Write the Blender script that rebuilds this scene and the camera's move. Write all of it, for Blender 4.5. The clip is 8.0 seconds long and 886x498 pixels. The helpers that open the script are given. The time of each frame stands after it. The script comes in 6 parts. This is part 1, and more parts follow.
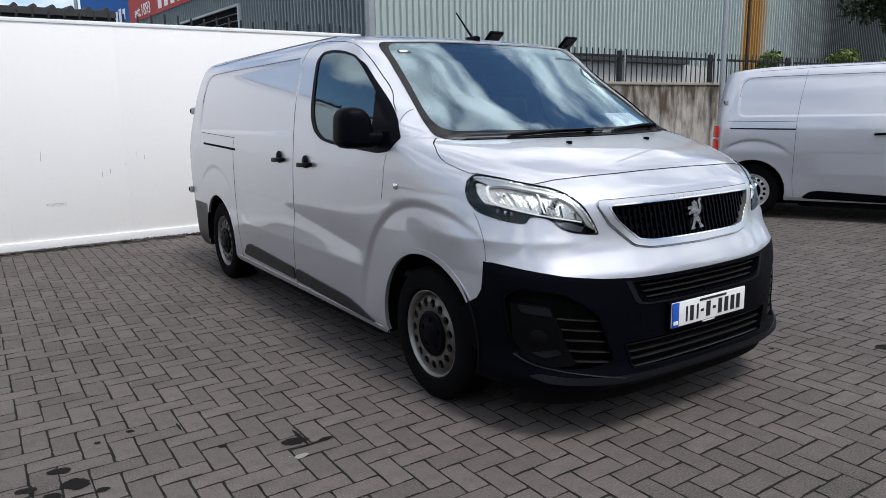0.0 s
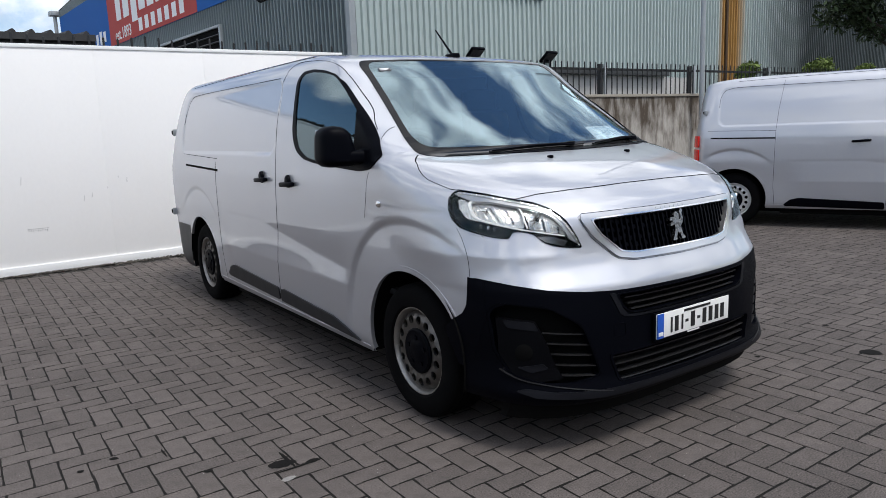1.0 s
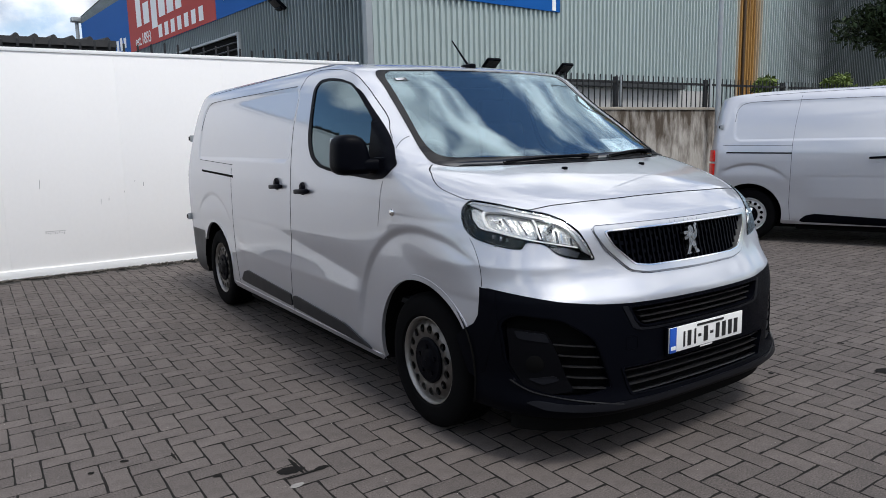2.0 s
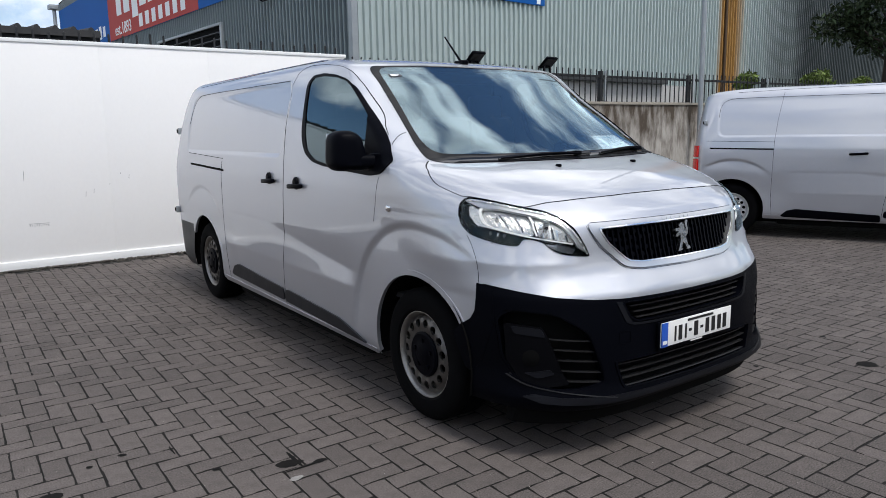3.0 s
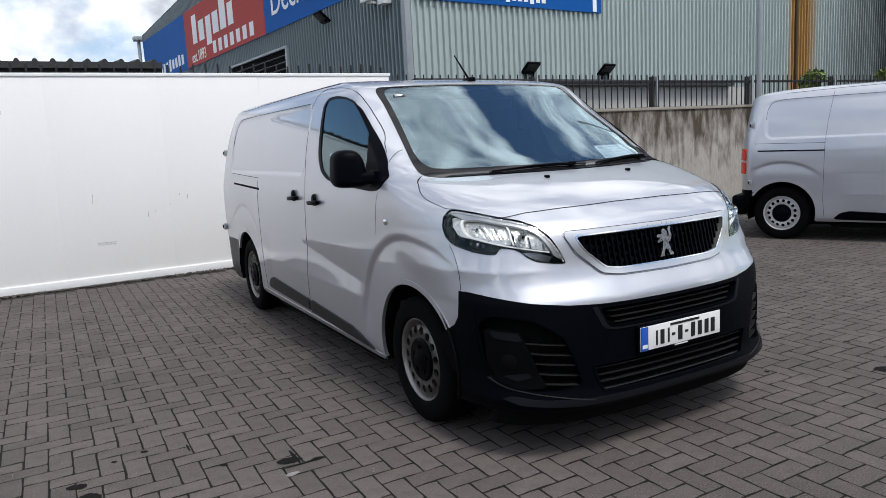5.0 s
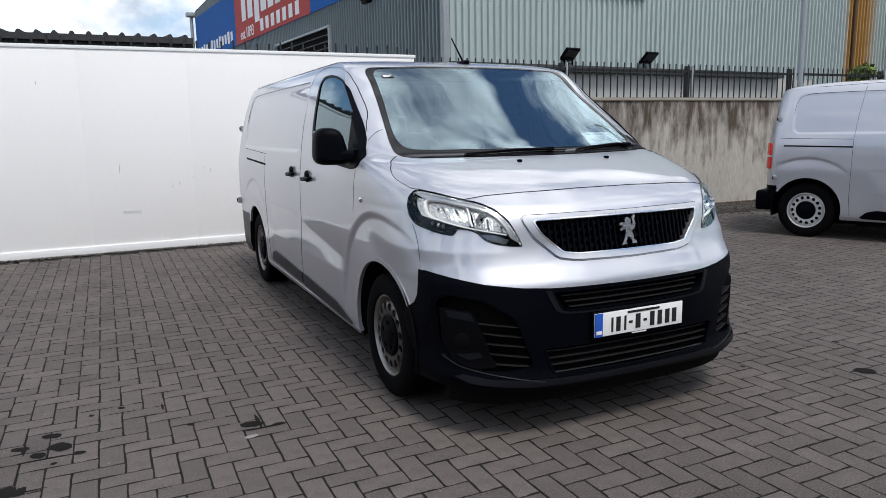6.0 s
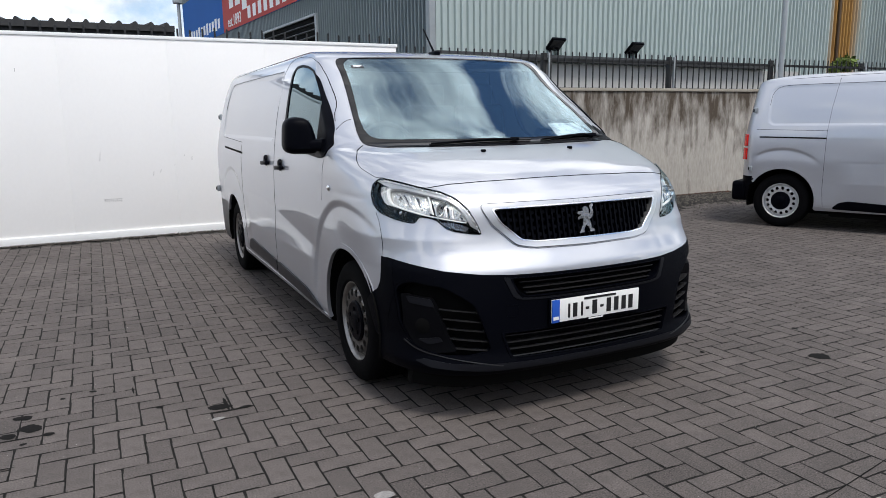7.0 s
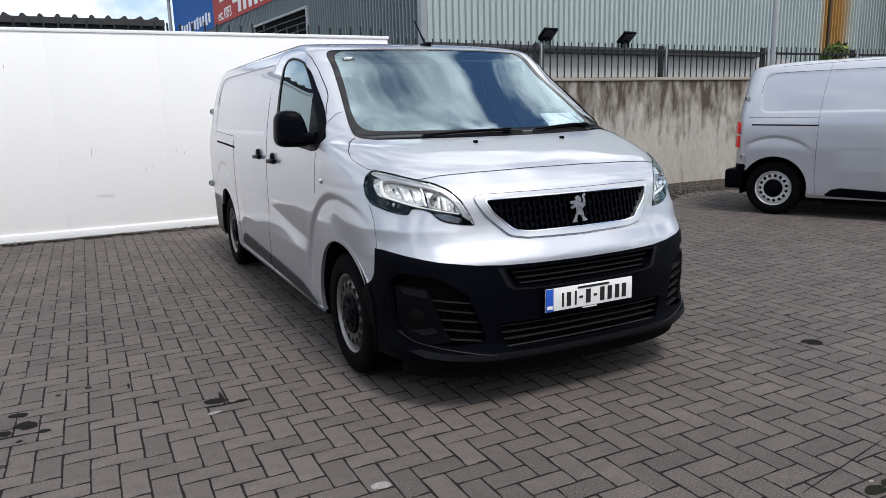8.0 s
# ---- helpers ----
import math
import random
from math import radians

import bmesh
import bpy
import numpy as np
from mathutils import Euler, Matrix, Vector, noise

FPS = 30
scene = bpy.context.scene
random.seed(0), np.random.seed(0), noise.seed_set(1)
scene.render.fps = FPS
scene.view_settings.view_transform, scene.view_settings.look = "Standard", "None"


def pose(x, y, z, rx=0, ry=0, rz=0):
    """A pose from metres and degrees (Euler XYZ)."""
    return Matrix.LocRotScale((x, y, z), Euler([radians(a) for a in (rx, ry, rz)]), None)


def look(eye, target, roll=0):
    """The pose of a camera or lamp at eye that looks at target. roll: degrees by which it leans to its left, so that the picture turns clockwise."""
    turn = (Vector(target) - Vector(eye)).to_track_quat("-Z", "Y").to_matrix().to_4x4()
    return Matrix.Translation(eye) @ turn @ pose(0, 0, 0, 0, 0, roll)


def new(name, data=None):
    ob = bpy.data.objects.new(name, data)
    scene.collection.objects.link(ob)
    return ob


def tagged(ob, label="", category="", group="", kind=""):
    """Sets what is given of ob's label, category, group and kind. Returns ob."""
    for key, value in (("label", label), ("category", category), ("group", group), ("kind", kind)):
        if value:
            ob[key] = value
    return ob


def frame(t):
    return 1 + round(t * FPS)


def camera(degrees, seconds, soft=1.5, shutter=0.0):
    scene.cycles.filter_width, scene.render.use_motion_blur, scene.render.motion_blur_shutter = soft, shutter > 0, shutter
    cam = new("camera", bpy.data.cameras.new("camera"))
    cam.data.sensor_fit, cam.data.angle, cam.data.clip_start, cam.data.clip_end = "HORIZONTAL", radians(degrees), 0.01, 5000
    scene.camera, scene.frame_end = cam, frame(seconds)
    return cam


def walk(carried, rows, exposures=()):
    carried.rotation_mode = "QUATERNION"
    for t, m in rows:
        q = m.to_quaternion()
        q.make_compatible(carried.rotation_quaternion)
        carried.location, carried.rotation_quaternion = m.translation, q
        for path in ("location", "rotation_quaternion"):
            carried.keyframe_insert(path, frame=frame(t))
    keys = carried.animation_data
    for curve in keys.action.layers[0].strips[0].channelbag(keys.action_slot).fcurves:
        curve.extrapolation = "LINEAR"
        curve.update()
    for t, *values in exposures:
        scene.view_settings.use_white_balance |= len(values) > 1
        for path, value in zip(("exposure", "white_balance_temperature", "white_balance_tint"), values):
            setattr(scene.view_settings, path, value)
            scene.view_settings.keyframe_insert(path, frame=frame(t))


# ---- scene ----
cam = camera(64.4, 8.0, soft=0.3)
PATH = [
    (0, (-2.677, -1.874, 1.383), (-1.588, -0.24, 1.002), -1.1),
    (0.5, (-2.669, -1.874, 1.386), (-1.553, -0.254, 1.023), -2.3),
    (1, (-2.662, -1.879, 1.389), (-1.538, -0.26, 1.049), -2.3),
    (1.5, (-2.662, -1.876, 1.388), (-1.547, -0.248, 1.063), -1.9),
    (2.8, (-2.718, -1.891, 1.404), (-1.634, -0.238, 1.102), -1.0),
    (3, (-2.743, -1.875, 1.414), (-1.604, -0.265, 1.079), -1.0),
    (3.5, (-2.703, -1.888, 1.402), (-1.552, -0.29, 1.056), -1.7),
    (4, (-2.665, -2.025, 1.408), (-1.564, -0.384, 1.096), -2.3),
    (4.5, (-2.627, -2.18, 1.416), (-1.602, -0.486, 1.137), -2.7),
    (4.7, (-2.577, -2.209, 1.429), (-1.578, -0.5, 1.149), -3.0),
    (5.8, (-2.254, -2.408, 1.4), (-1.385, -0.639, 1.06), -1.6),
    (6, (-2.19, -2.483, 1.398), (-1.343, -0.702, 1.062), -1.1),
    (6.5, (-2.123, -2.593, 1.404), (-1.298, -0.802, 1.069), -0.3),
    (7, (-2.105, -2.62, 1.402), (-1.238, -0.856, 1.036), -0.8),
    (7.5, (-2.102, -2.629, 1.398), (-1.232, -0.87, 1.01), -0.7),
    (8, (-2.101, -2.628, 1.398), (-1.223, -0.873, 1.01), -1.5),
]
walk(cam, [(t, look(eye, target, roll)) for t, eye, target, roll in PATH], exposures=[(0, -0.13, 6300, 10), (1.5, -0.20, 6320, 10), (3.5, -0.18, 6320, 10), (4.5, -0.20, 6320, 10), (6, -0.21, 6340, 10), (7, -0.11, 6370, 10), (8, -0.05, 6400, 10)])

# ---- light: a bright sky with broken cloud, a veiled sun ----
SUN_ELEVATION, SUN_AZIMUTH = 63, 175   # azimuth clockwise from +y


def build_world():
    w = bpy.data.worlds.new("sky")
    scene.world = w
    w.use_nodes = True
    nt = w.node_tree
    nt.nodes.clear()
    out, bg = nt.nodes.new("ShaderNodeOutputWorld"), nt.nodes.new("ShaderNodeBackground")
    sky = nt.nodes.new("ShaderNodeTexSky")
    sky.sky_type, sky.sun_disc = "NISHITA", False
    sky.sun_elevation, sky.sun_rotation = radians(SUN_ELEVATION), radians(SUN_AZIMUTH)
    sky.dust_density, sky.ozone_density = 0.3, 3.0
    tc, mp = nt.nodes.new("ShaderNodeTexCoord"), nt.nodes.new("ShaderNodeMapping")
    mp.inputs["Scale"].default_value = (1.0, 1.0, 1.3)
    mp.inputs["Location"].default_value = (-18.249, 7.636, -2.098)
    cover, billow = nt.nodes.new("ShaderNodeTexNoise"), nt.nodes.new("ShaderNodeTexNoise")
    cover.inputs["Scale"].default_value, cover.inputs["Detail"].default_value, cover.inputs["Roughness"].default_value = 3.6, 8, 0.55
    billow.inputs["Scale"].default_value, billow.inputs["Detail"].default_value, billow.inputs["Roughness"].default_value = 6.0, 7, 0.55
    ramp = nt.nodes.new("ShaderNodeValToRGB")
    ramp.color_ramp.elements[0].position, ramp.color_ramp.elements[1].position = 0.44, 0.55
    shade = nt.nodes.new("ShaderNodeValToRGB")
    shade.color_ramp.elements[0].position, shade.color_ramp.elements[1].position = 0.34, 0.66
    shade.color_ramp.elements[0].color, shade.color_ramp.elements[1].color = (4.6, 4.9, 5.4, 1), (16.5, 16.5, 16.7, 1)
    mix = nt.nodes.new("ShaderNodeMix")
    mix.data_type = "RGBA"
    link = nt.links.new
    link(tc.outputs["Generated"], mp.inputs["Vector"])
    link(mp.outputs["Vector"], cover.inputs["Vector"])
    link(mp.outputs["Vector"], billow.inputs["Vector"])
    link(cover.outputs["Fac"], ramp.inputs["Fac"])
    link(billow.outputs["Fac"], shade.inputs["Fac"])
    link(ramp.outputs["Color"], mix.inputs["Factor"])
    link(sky.outputs["Color"], mix.inputs["A"])
    link(shade.outputs["Color"], mix.inputs["B"])
    link(mix.outputs["Result"], bg.inputs["Color"])
    bg.inputs["Strength"].default_value = 0.15
    link(bg.outputs["Background"], out.inputs["Surface"])


build_world()
sun = new("sun", bpy.data.lights.new("sun", "SUN"))
sun.data.energy, sun.data.angle, sun.data.color = 3.3, radians(15), (1.0, 0.96, 0.9)
_a, _e = radians(SUN_AZIMUTH), radians(SUN_ELEVATION)
sun.matrix_world = look((20 * math.sin(_a) * math.cos(_e), 20 * math.cos(_a) * math.cos(_e), 20 * math.sin(_e)), (0, 0, 0))


# ---- materials ----
def mat(name, base, rough=0.5, metal=0.0, vary=0.0, grain=0.0, scale=(2.0, 60.0), bump=0.0, bump_scale=80.0, coat=0.0, spec=0.5,
        per_object=0.0, per_island=0.0, stretch=(1, 1, 1), tint=None, rough_vary=0.0, ior=1.45):
    """A surface: base colour with large blotches (vary) and fine grain, fine relief, and gloss that wanders a little."""
    m = bpy.data.materials.new(name)
    m.use_nodes = True
    nt = m.node_tree
    b = nt.nodes["Principled BSDF"]
    b.inputs["Roughness"].default_value, b.inputs["Metallic"].default_value = rough, metal
    b.inputs["Specular IOR Level"].default_value, b.inputs["IOR"].default_value = spec, ior
    b.inputs["Coat IOR"].default_value = 1.85
    b.inputs["Coat Weight"].default_value, b.inputs["Coat Roughness"].default_value = coat, 0.008
    b.inputs["Base Color"].default_value = (*base, 1)
    link = nt.links.new
    tc, mp = nt.nodes.new("ShaderNodeTexCoord"), nt.nodes.new("ShaderNodeMapping")
    mp.inputs["Scale"].default_value = stretch
    link(tc.outputs["Object"], mp.inputs["Vector"])

    def noise_node(s, detail=6):
        n = nt.nodes.new("ShaderNodeTexNoise")
        n.inputs["Scale"].default_value, n.inputs["Detail"].default_value, n.inputs["Roughness"].default_value = s, detail, 0.6
        link(mp.outputs["Vector"], n.inputs["Vector"])
        return n.outputs["Fac"]

    def math_node(op, a, c):
        n = nt.nodes.new("ShaderNodeMath")
        n.operation = op
        for i, v in enumerate((a, c)):
            if isinstance(v, (int, float)):
                n.inputs[i].default_value = v
            else:
                link(v, n.inputs[i])
        return n.outputs[0]

    value = None
    for amount, source in ((vary, lambda: noise_node(scale[0])), (grain, lambda: noise_node(scale[1], 3)),
                           (per_object, lambda: nt.nodes.new("ShaderNodeObjectInfo").outputs["Random"]),
                           (per_island, lambda: nt.nodes.new("ShaderNodeNewGeometry").outputs["Random Per Island"])):
        if amount:
            term = math_node("MULTIPLY", math_node("SUBTRACT", source(), 0.5), 2 * amount)
            value = term if value is None else math_node("ADD", value, term)
    if value is not None:
        factor = math_node("ADD", value, 1.0)
        hsv = nt.nodes.new("ShaderNodeHueSaturation")
        hsv.inputs["Color"].default_value = (*base, 1)
        link(factor, hsv.inputs["Value"])
        colour = hsv.outputs["Color"]
        if tint:
            mx, rp = nt.nodes.new("ShaderNodeMix"), nt.nodes.new("ShaderNodeValToRGB")
            mx.data_type = "RGBA"
            rp.color_ramp.elements[0].position, rp.color_ramp.elements[1].position = tint[1], tint[2]
            link(noise_node(tint[3]), rp.inputs["Fac"])
            link(rp.outputs["Color"], mx.inputs["Factor"])
            link(colour, mx.inputs["A"])
            mx.inputs["B"].default_value = (*tint[0], 1)
            colour = mx.outputs["Result"]
        link(colour, b.inputs["Base Color"])
    if rough_vary:
        link(math_node("ADD", math_node("MULTIPLY", math_node("SUBTRACT", noise_node(scale[0] * 2.3), 0.5), 2 * rough_vary), rough), b.inputs["Roughness"])
    if bump:
        bp = nt.nodes.new("ShaderNodeBump")
        bp.inputs["Strength"].default_value, bp.inputs["Distance"].default_value = 1.0, bump
        link(noise_node(bump_scale, 8), bp.inputs["Height"])
        link(bp.outputs["Normal"], b.inputs["Normal"])
    return m


def glass(name, tint, rough=0.0, head_on=0.06):
    """Thin pane: light passes straight on, with a mirror gloss that grows at a slant."""
    m = bpy.data.materials.new(name)
    m.use_nodes = True
    nt = m.node_tree
    nt.nodes.remove(nt.nodes["Principled BSDF"])
    clear, gloss, mixer, facing, power, scaled = (nt.nodes.new("ShaderNode" + k) for k in ("BsdfTransparent", "BsdfGlossy", "MixShader", "LayerWeight", "Math", "Math"))
    clear.inputs["Color"].default_value = (*tint, 1)
    gloss.inputs["Roughness"].default_value, gloss.inputs["Color"].default_value = rough, (0.76, 0.93, 1.0, 1)
    facing.inputs["Blend"].default_value = 0.5
    power.operation, scaled.operation = "POWER", "MULTIPLY_ADD"
    power.inputs[1].default_value = 5.0
    scaled.inputs[1].default_value, scaled.inputs[2].default_value = 1 - head_on, head_on
    nt.links.new(facing.outputs["Facing"], power.inputs[0])
    nt.links.new(power.outputs[0], scaled.inputs[0])
    nt.links.new(scaled.outputs[0], mixer.inputs[0])
    nt.links.new(clear.outputs[0], mixer.inputs[1])
    nt.links.new(gloss.outputs[0], mixer.inputs[2])
    nt.links.new(mixer.outputs[0], nt.nodes["Material Output"].inputs["Surface"])
    return m


SILVER = mat("silver_paint", (0.49, 0.50, 0.535), 0.50, 0.80, vary=0.015, grain=0.03, scale=(1.2, 900), coat=1.0, rough_vary=0.02)
PLASTIC = mat("black_plastic", (0.0016, 0.0019, 0.0036), 0.42, vary=0.15, grain=0.15, scale=(5, 300), bump=0.0004, bump_scale=900, rough_vary=0.06, spec=0.045)
GLOSS_BLACK = mat("gloss_black", (0.005, 0.005, 0.006), 0.15, vary=0.1, scale=(4, 80), spec=0.22)
DARK = mat("dark_void", (0.003, 0.003, 0.003), 0.9, vary=0.2, scale=(6, 50), spec=0.1)
RUBBER = mat("tyre_rubber", (0.0035, 0.0035, 0.0038), 0.8, vary=0.25, grain=0.2, scale=(8, 200), bump=0.0006, bump_scale=300, spec=0.05)
STEEL = mat("silver_steel_wheel", (0.115, 0.108, 0.100), 0.40, 0.8, vary=0.5, grain=0.15, scale=(14, 160), rough_vary=0.1)
CLEAN_STEEL = mat("bright_steel_wheel", (0.62, 0.62, 0.62), 0.40, 0.6, vary=0.1, grain=0.08, scale=(14, 160), rough_vary=0.08)
RIM = mat("scuffed_rim", (0.30, 0.285, 0.265), 0.45, 0.85, vary=0.35, grain=0.15, scale=(16, 200), rough_vary=0.1)
CHROME = mat("chrome", (0.80, 0.80, 0.80), 0.16, 1.0, vary=0.03, scale=(20, 100))
FROSTED = mat("frosted_chrome", (0.66, 0.65, 0.63), 0.12, 1.0, vary=0.35, grain=0.2, scale=(38, 160), bump=0.005, bump_scale=48)
# bumper plastic painted paler, for facets and lips that catch the light
LIT_BLACK = mat("lit_black_plastic", (0.0075, 0.008, 0.0105), 0.40, vary=0.15, grain=0.15, scale=(5, 300), spec=0.14, rough_vary=0.05)
SATIN = mat("satin_chrome", (0.60, 0.60, 0.61), 0.28, 0.9, vary=0.03, scale=(20, 100))
GLASS = glass("window_glass", (0.74, 0.80, 0.81), 0.0, 0.19)
SIDE_GLASS = glass("side_glass", (0.34, 0.39, 0.39), 0.0, 0.14)
FRIT = mat("printed_glass_edge", (0.012, 0.012, 0.013), 0.03, vary=0.1, scale=(6, 80), ior=1.5, spec=0.16)
CLEAR = glass("lamp_glass", (0.97, 0.97, 0.96), 0.0, 0.016)
EMBLEM = mat("emblem_chrome", (0.28, 0.28, 0.285), 0.20, 1.0, vary=0.15, scale=(30, 100), bump=0.006, bump_scale=55)
# bumper plastic painted paler still, for slats and ridges whose edges catch sky light
SLAT = mat("lit_slat_plastic", (0.014, 0.014, 0.015), 0.36, vary=0.15, grain=0.15, scale=(5, 300), spec=0.5, rough_vary=0.06)
BEZEL = mat("matt_black_plastic", (0.0025, 0.0026, 0.0035), 0.5, vary=0.15, grain=0.2, scale=(5, 300), spec=0.06)
SMOKE = mat("smoked_chrome", (0.16, 0.16, 0.17), 0.2, 1.0, vary=0.2, scale=(40, 120))
RED_LENS = mat("red_lens", (0.62, 0.010, 0.006), 0.2, vary=0.1, scale=(30, 90), coat=0.1)
PLATE_WHITE = mat("plate_white", (0.80, 0.80, 0.78), 0.35, vary=0.03, grain=0.02, scale=(9, 200))
PLATE_BLUE = mat("plate_blue", (0.02, 0.09, 0.45), 0.35, vary=0.05, scale=(9, 200))
# black plastic whose grey stands in for the white wall's reflection
TRIM_PLASTIC = mat("greyed_black_plastic", (0.018, 0.0185, 0.021), 0.42, vary=0.15, grain=0.15, scale=(5, 300), spec=0.25, rough_vary=0.06)
INK = mat("black_ink", (0.012, 0.012, 0.013), 0.5, vary=0.1, scale=(30, 200))
CABIN = mat("cabin_plastic", (0.035, 0.035, 0.038), 0.65, vary=0.1, grain=0.1, scale=(6, 300), bump=0.0004, bump_scale=500)
CLOTH = mat("seat_cloth", (0.03, 0.032, 0.036), 0.9, vary=0.15, grain=0.25, scale=(8, 350), bump=0.0008, bump_scale=420)
BULKHEAD = mat("bulkhead_panel", (0.13, 0.135, 0.135), 0.7, vary=0.06, grain=0.05, scale=(3, 120))
PAPER = mat("paper", (0.90, 0.91, 0.92), 0.7, vary=0.03, grain=0.02, scale=(12, 150))
PALE_INK = mat("pale_print", (0.35, 0.45, 0.55), 0.7, vary=0.1, scale=(40, 200))
WHITE_WALL = mat("white_painted_board", (0.86, 0.845, 0.825), 0.55, vary=0.025, grain=0.02, scale=(0.9, 30), bump=0.0006, bump_scale=45, stretch=(1, 1, 0.6))
WHITE_TRIM = mat("white_trim", (0.83, 0.83, 0.82), 0.4, vary=0.04, grain=0.03, scale=(2, 50))
SCUFF = mat("scuff_grey", (0.30, 0.29, 0.28), 0.8, vary=0.3, scale=(30, 150))
CONCRETE = mat("stained_concrete", (0.38, 0.35, 0.31), 0.9, vary=0.20, grain=0.34, scale=(2.4, 26), bump=0.005, bump_scale=26, stretch=(1, 1, 0.26),
               tint=((0.070, 0.052, 0.036), 0.42, 0.70, 7.5))
COPING = mat("coping_concrete", (0.30, 0.27, 0.22), 0.9, vary=0.3, grain=0.2, scale=(3, 40), bump=0.005, bump_scale=30)
PAVER = mat("grey_paver", (0.094, 0.0802, 0.0738), 0.85, vary=0.4, grain=1.5, scale=(1.6, 150), bump=0.0012, bump_scale=300, per_object=0.15, per_island=0.15, rough_vary=0.08, spec=0.35,
            tint=((0.060, 0.053, 0.049), 0.46, 0.86, 11))
JOINT = mat("joint_sand", (0.011, 0.0100, 0.0092), 0.95, vary=1.2, grain=0.8, scale=(7, 120), bump=0.002, bump_scale=160, spec=0.2)
ASPHALT = mat("worn_asphalt", (0.075, 0.072, 0.068), 0.92, vary=0.25, grain=0.4, scale=(0.7, 70), bump=0.004, bump_scale=90, spec=0.3)
OIL = mat("oil_stain", (0.009, 0.0085, 0.008), 0.8, vary=0.3, grain=0.3, scale=(9, 120), bump=0.0008, bump_scale=200, spec=0.08)
MOSS = mat("dark_moss", (0.012, 0.0135, 0.009), 0.95, vary=0.4, grain=0.6, scale=(14, 120), bump=0.004, bump_scale=160, spec=0.1)
PALE_STAIN = mat("pale_scrape", (0.22, 0.21, 0.20), 0.9, vary=0.4, grain=0.5, scale=(30, 160), bump=0.001, bump_scale=200)
PEBBLE = mat("pebble", (0.075, 0.067, 0.057), 0.9, grain=0.3, scale=(5, 60), per_island=0.65, bump=0.002, bump_scale=90)
PALE_GRIT = mat("pale_grit", (0.26, 0.245, 0.22), 0.9, grain=0.3, scale=(5, 200), per_island=0.6)
CLAD_DARK = mat("grey_cladding", (0.155, 0.185, 0.195), 0.5, vary=0.12, grain=0.06, scale=(0.5, 25), stretch=(1, 1, 0.3), rough_vary=0.1)
CLAD_LIGHT = mat("pale_green_cladding", (0.36, 0.42, 0.41), 0.5, vary=0.10, grain=0.05, scale=(0.35, 20), stretch=(1, 1, 0.25), rough_vary=0.1)
# the pale green cladding again, with shade painted into its colour
CLAD_SHADE = mat("shaded_cladding", (0.36, 0.42, 0.41), 0.55, vary=0.12, grain=0.08, scale=(0.4, 20), stretch=(1, 1, 0.4), tint=((0.030, 0.040, 0.040), 0.02, 0.98, 0.5))
RUST = mat("rust_stained_cladding", (0.33, 0.18, 0.045), 0.75, vary=0.35, grain=0.2, scale=(2.2, 30), stretch=(1, 1, 0.08), tint=((0.16, 0.075, 0.03), 0.5, 0.7, 6))
PIPE = mat("rusty_pipe", (0.075, 0.045, 0.022), 0.7, vary=0.4, grain=0.2, scale=(3, 30), stretch=(1, 1, 0.2))
RUST_BEFORE, RUST_AFTER = (mat(n, (0.38, 0.44, 0.425), 0.7, vary=0.2, grain=0.1, scale=(2.5, 30), stretch=(1, 1, 0.06), tint=((0.36, 0.20, 0.055), 0.15, 0.85, 3))
                           for n in ("rust_washed_cladding", "rust_faded_cladding"))
FLASHING = mat("dark_flashing", (0.03, 0.032, 0.034), 0.5, vary=0.2, grain=0.1, scale=(2, 40))
RENDER_WALL = mat("grey_rendered_wall", (0.35, 0.345, 0.33), 0.9, vary=0.12, grain=0.1, scale=(1.3, 40), bump=0.003, bump_scale=30)
SIGN_BLUE = mat("sign_blue", (0.010, 0.105, 0.38), 0.65, vary=0.08, grain=0.03, scale=(0.5, 20), spec=0.15)
SIGN_RED = mat("sign_red", (0.44, 0.07, 0.06), 0.65, vary=0.08, grain=0.03, scale=(0.5, 20), spec=0.15)
SIGN_WHITE = mat("sign_white", (0.82, 0.82, 0.82), 0.5, vary=0.03, scale=(2, 30))
FENCE = mat("dark_galvanised_steel", (0.013, 0.0135, 0.015), 0.65, 0.1, vary=0.25, grain=0.2, scale=(4, 60))
GALV = mat("galvanised_steel", (0.33, 0.35, 0.36), 0.5, 0.5, vary=0.15, grain=0.12, scale=(5, 80))
ROOF_SHEET = mat("dark_fibre_cement", (0.022, 0.022, 0.023), 0.85, vary=0.3, grain=0.25, scale=(3, 60), bump=0.002, bump_scale=60)
LEAF = mat("leaf_green", (0.020, 0.034, 0.012), 0.6, per_island=0.45, grain=0.15, scale=(2, 30), spec=0.3)
BUSH_LEAF = mat("bush_leaf", (0.10, 0.14, 0.03), 0.6, per_island=0.5, grain=0.15, scale=(2, 30), spec=0.3)
BARK = mat("bark", (0.035, 0.028, 0.022), 0.95, vary=0.3, grain=0.3, scale=(5, 50), bump=0.01, bump_scale=30)
LITTER = mat("leaf_litter", (0.055, 0.026, 0.014), 0.9, grain=0.3, scale=(5, 60), per_island=0.7)
LAMP_GLASS = mat("lamp_face", (0.02, 0.02, 0.022), 0.15, vary=0.1, scale=(10, 50))


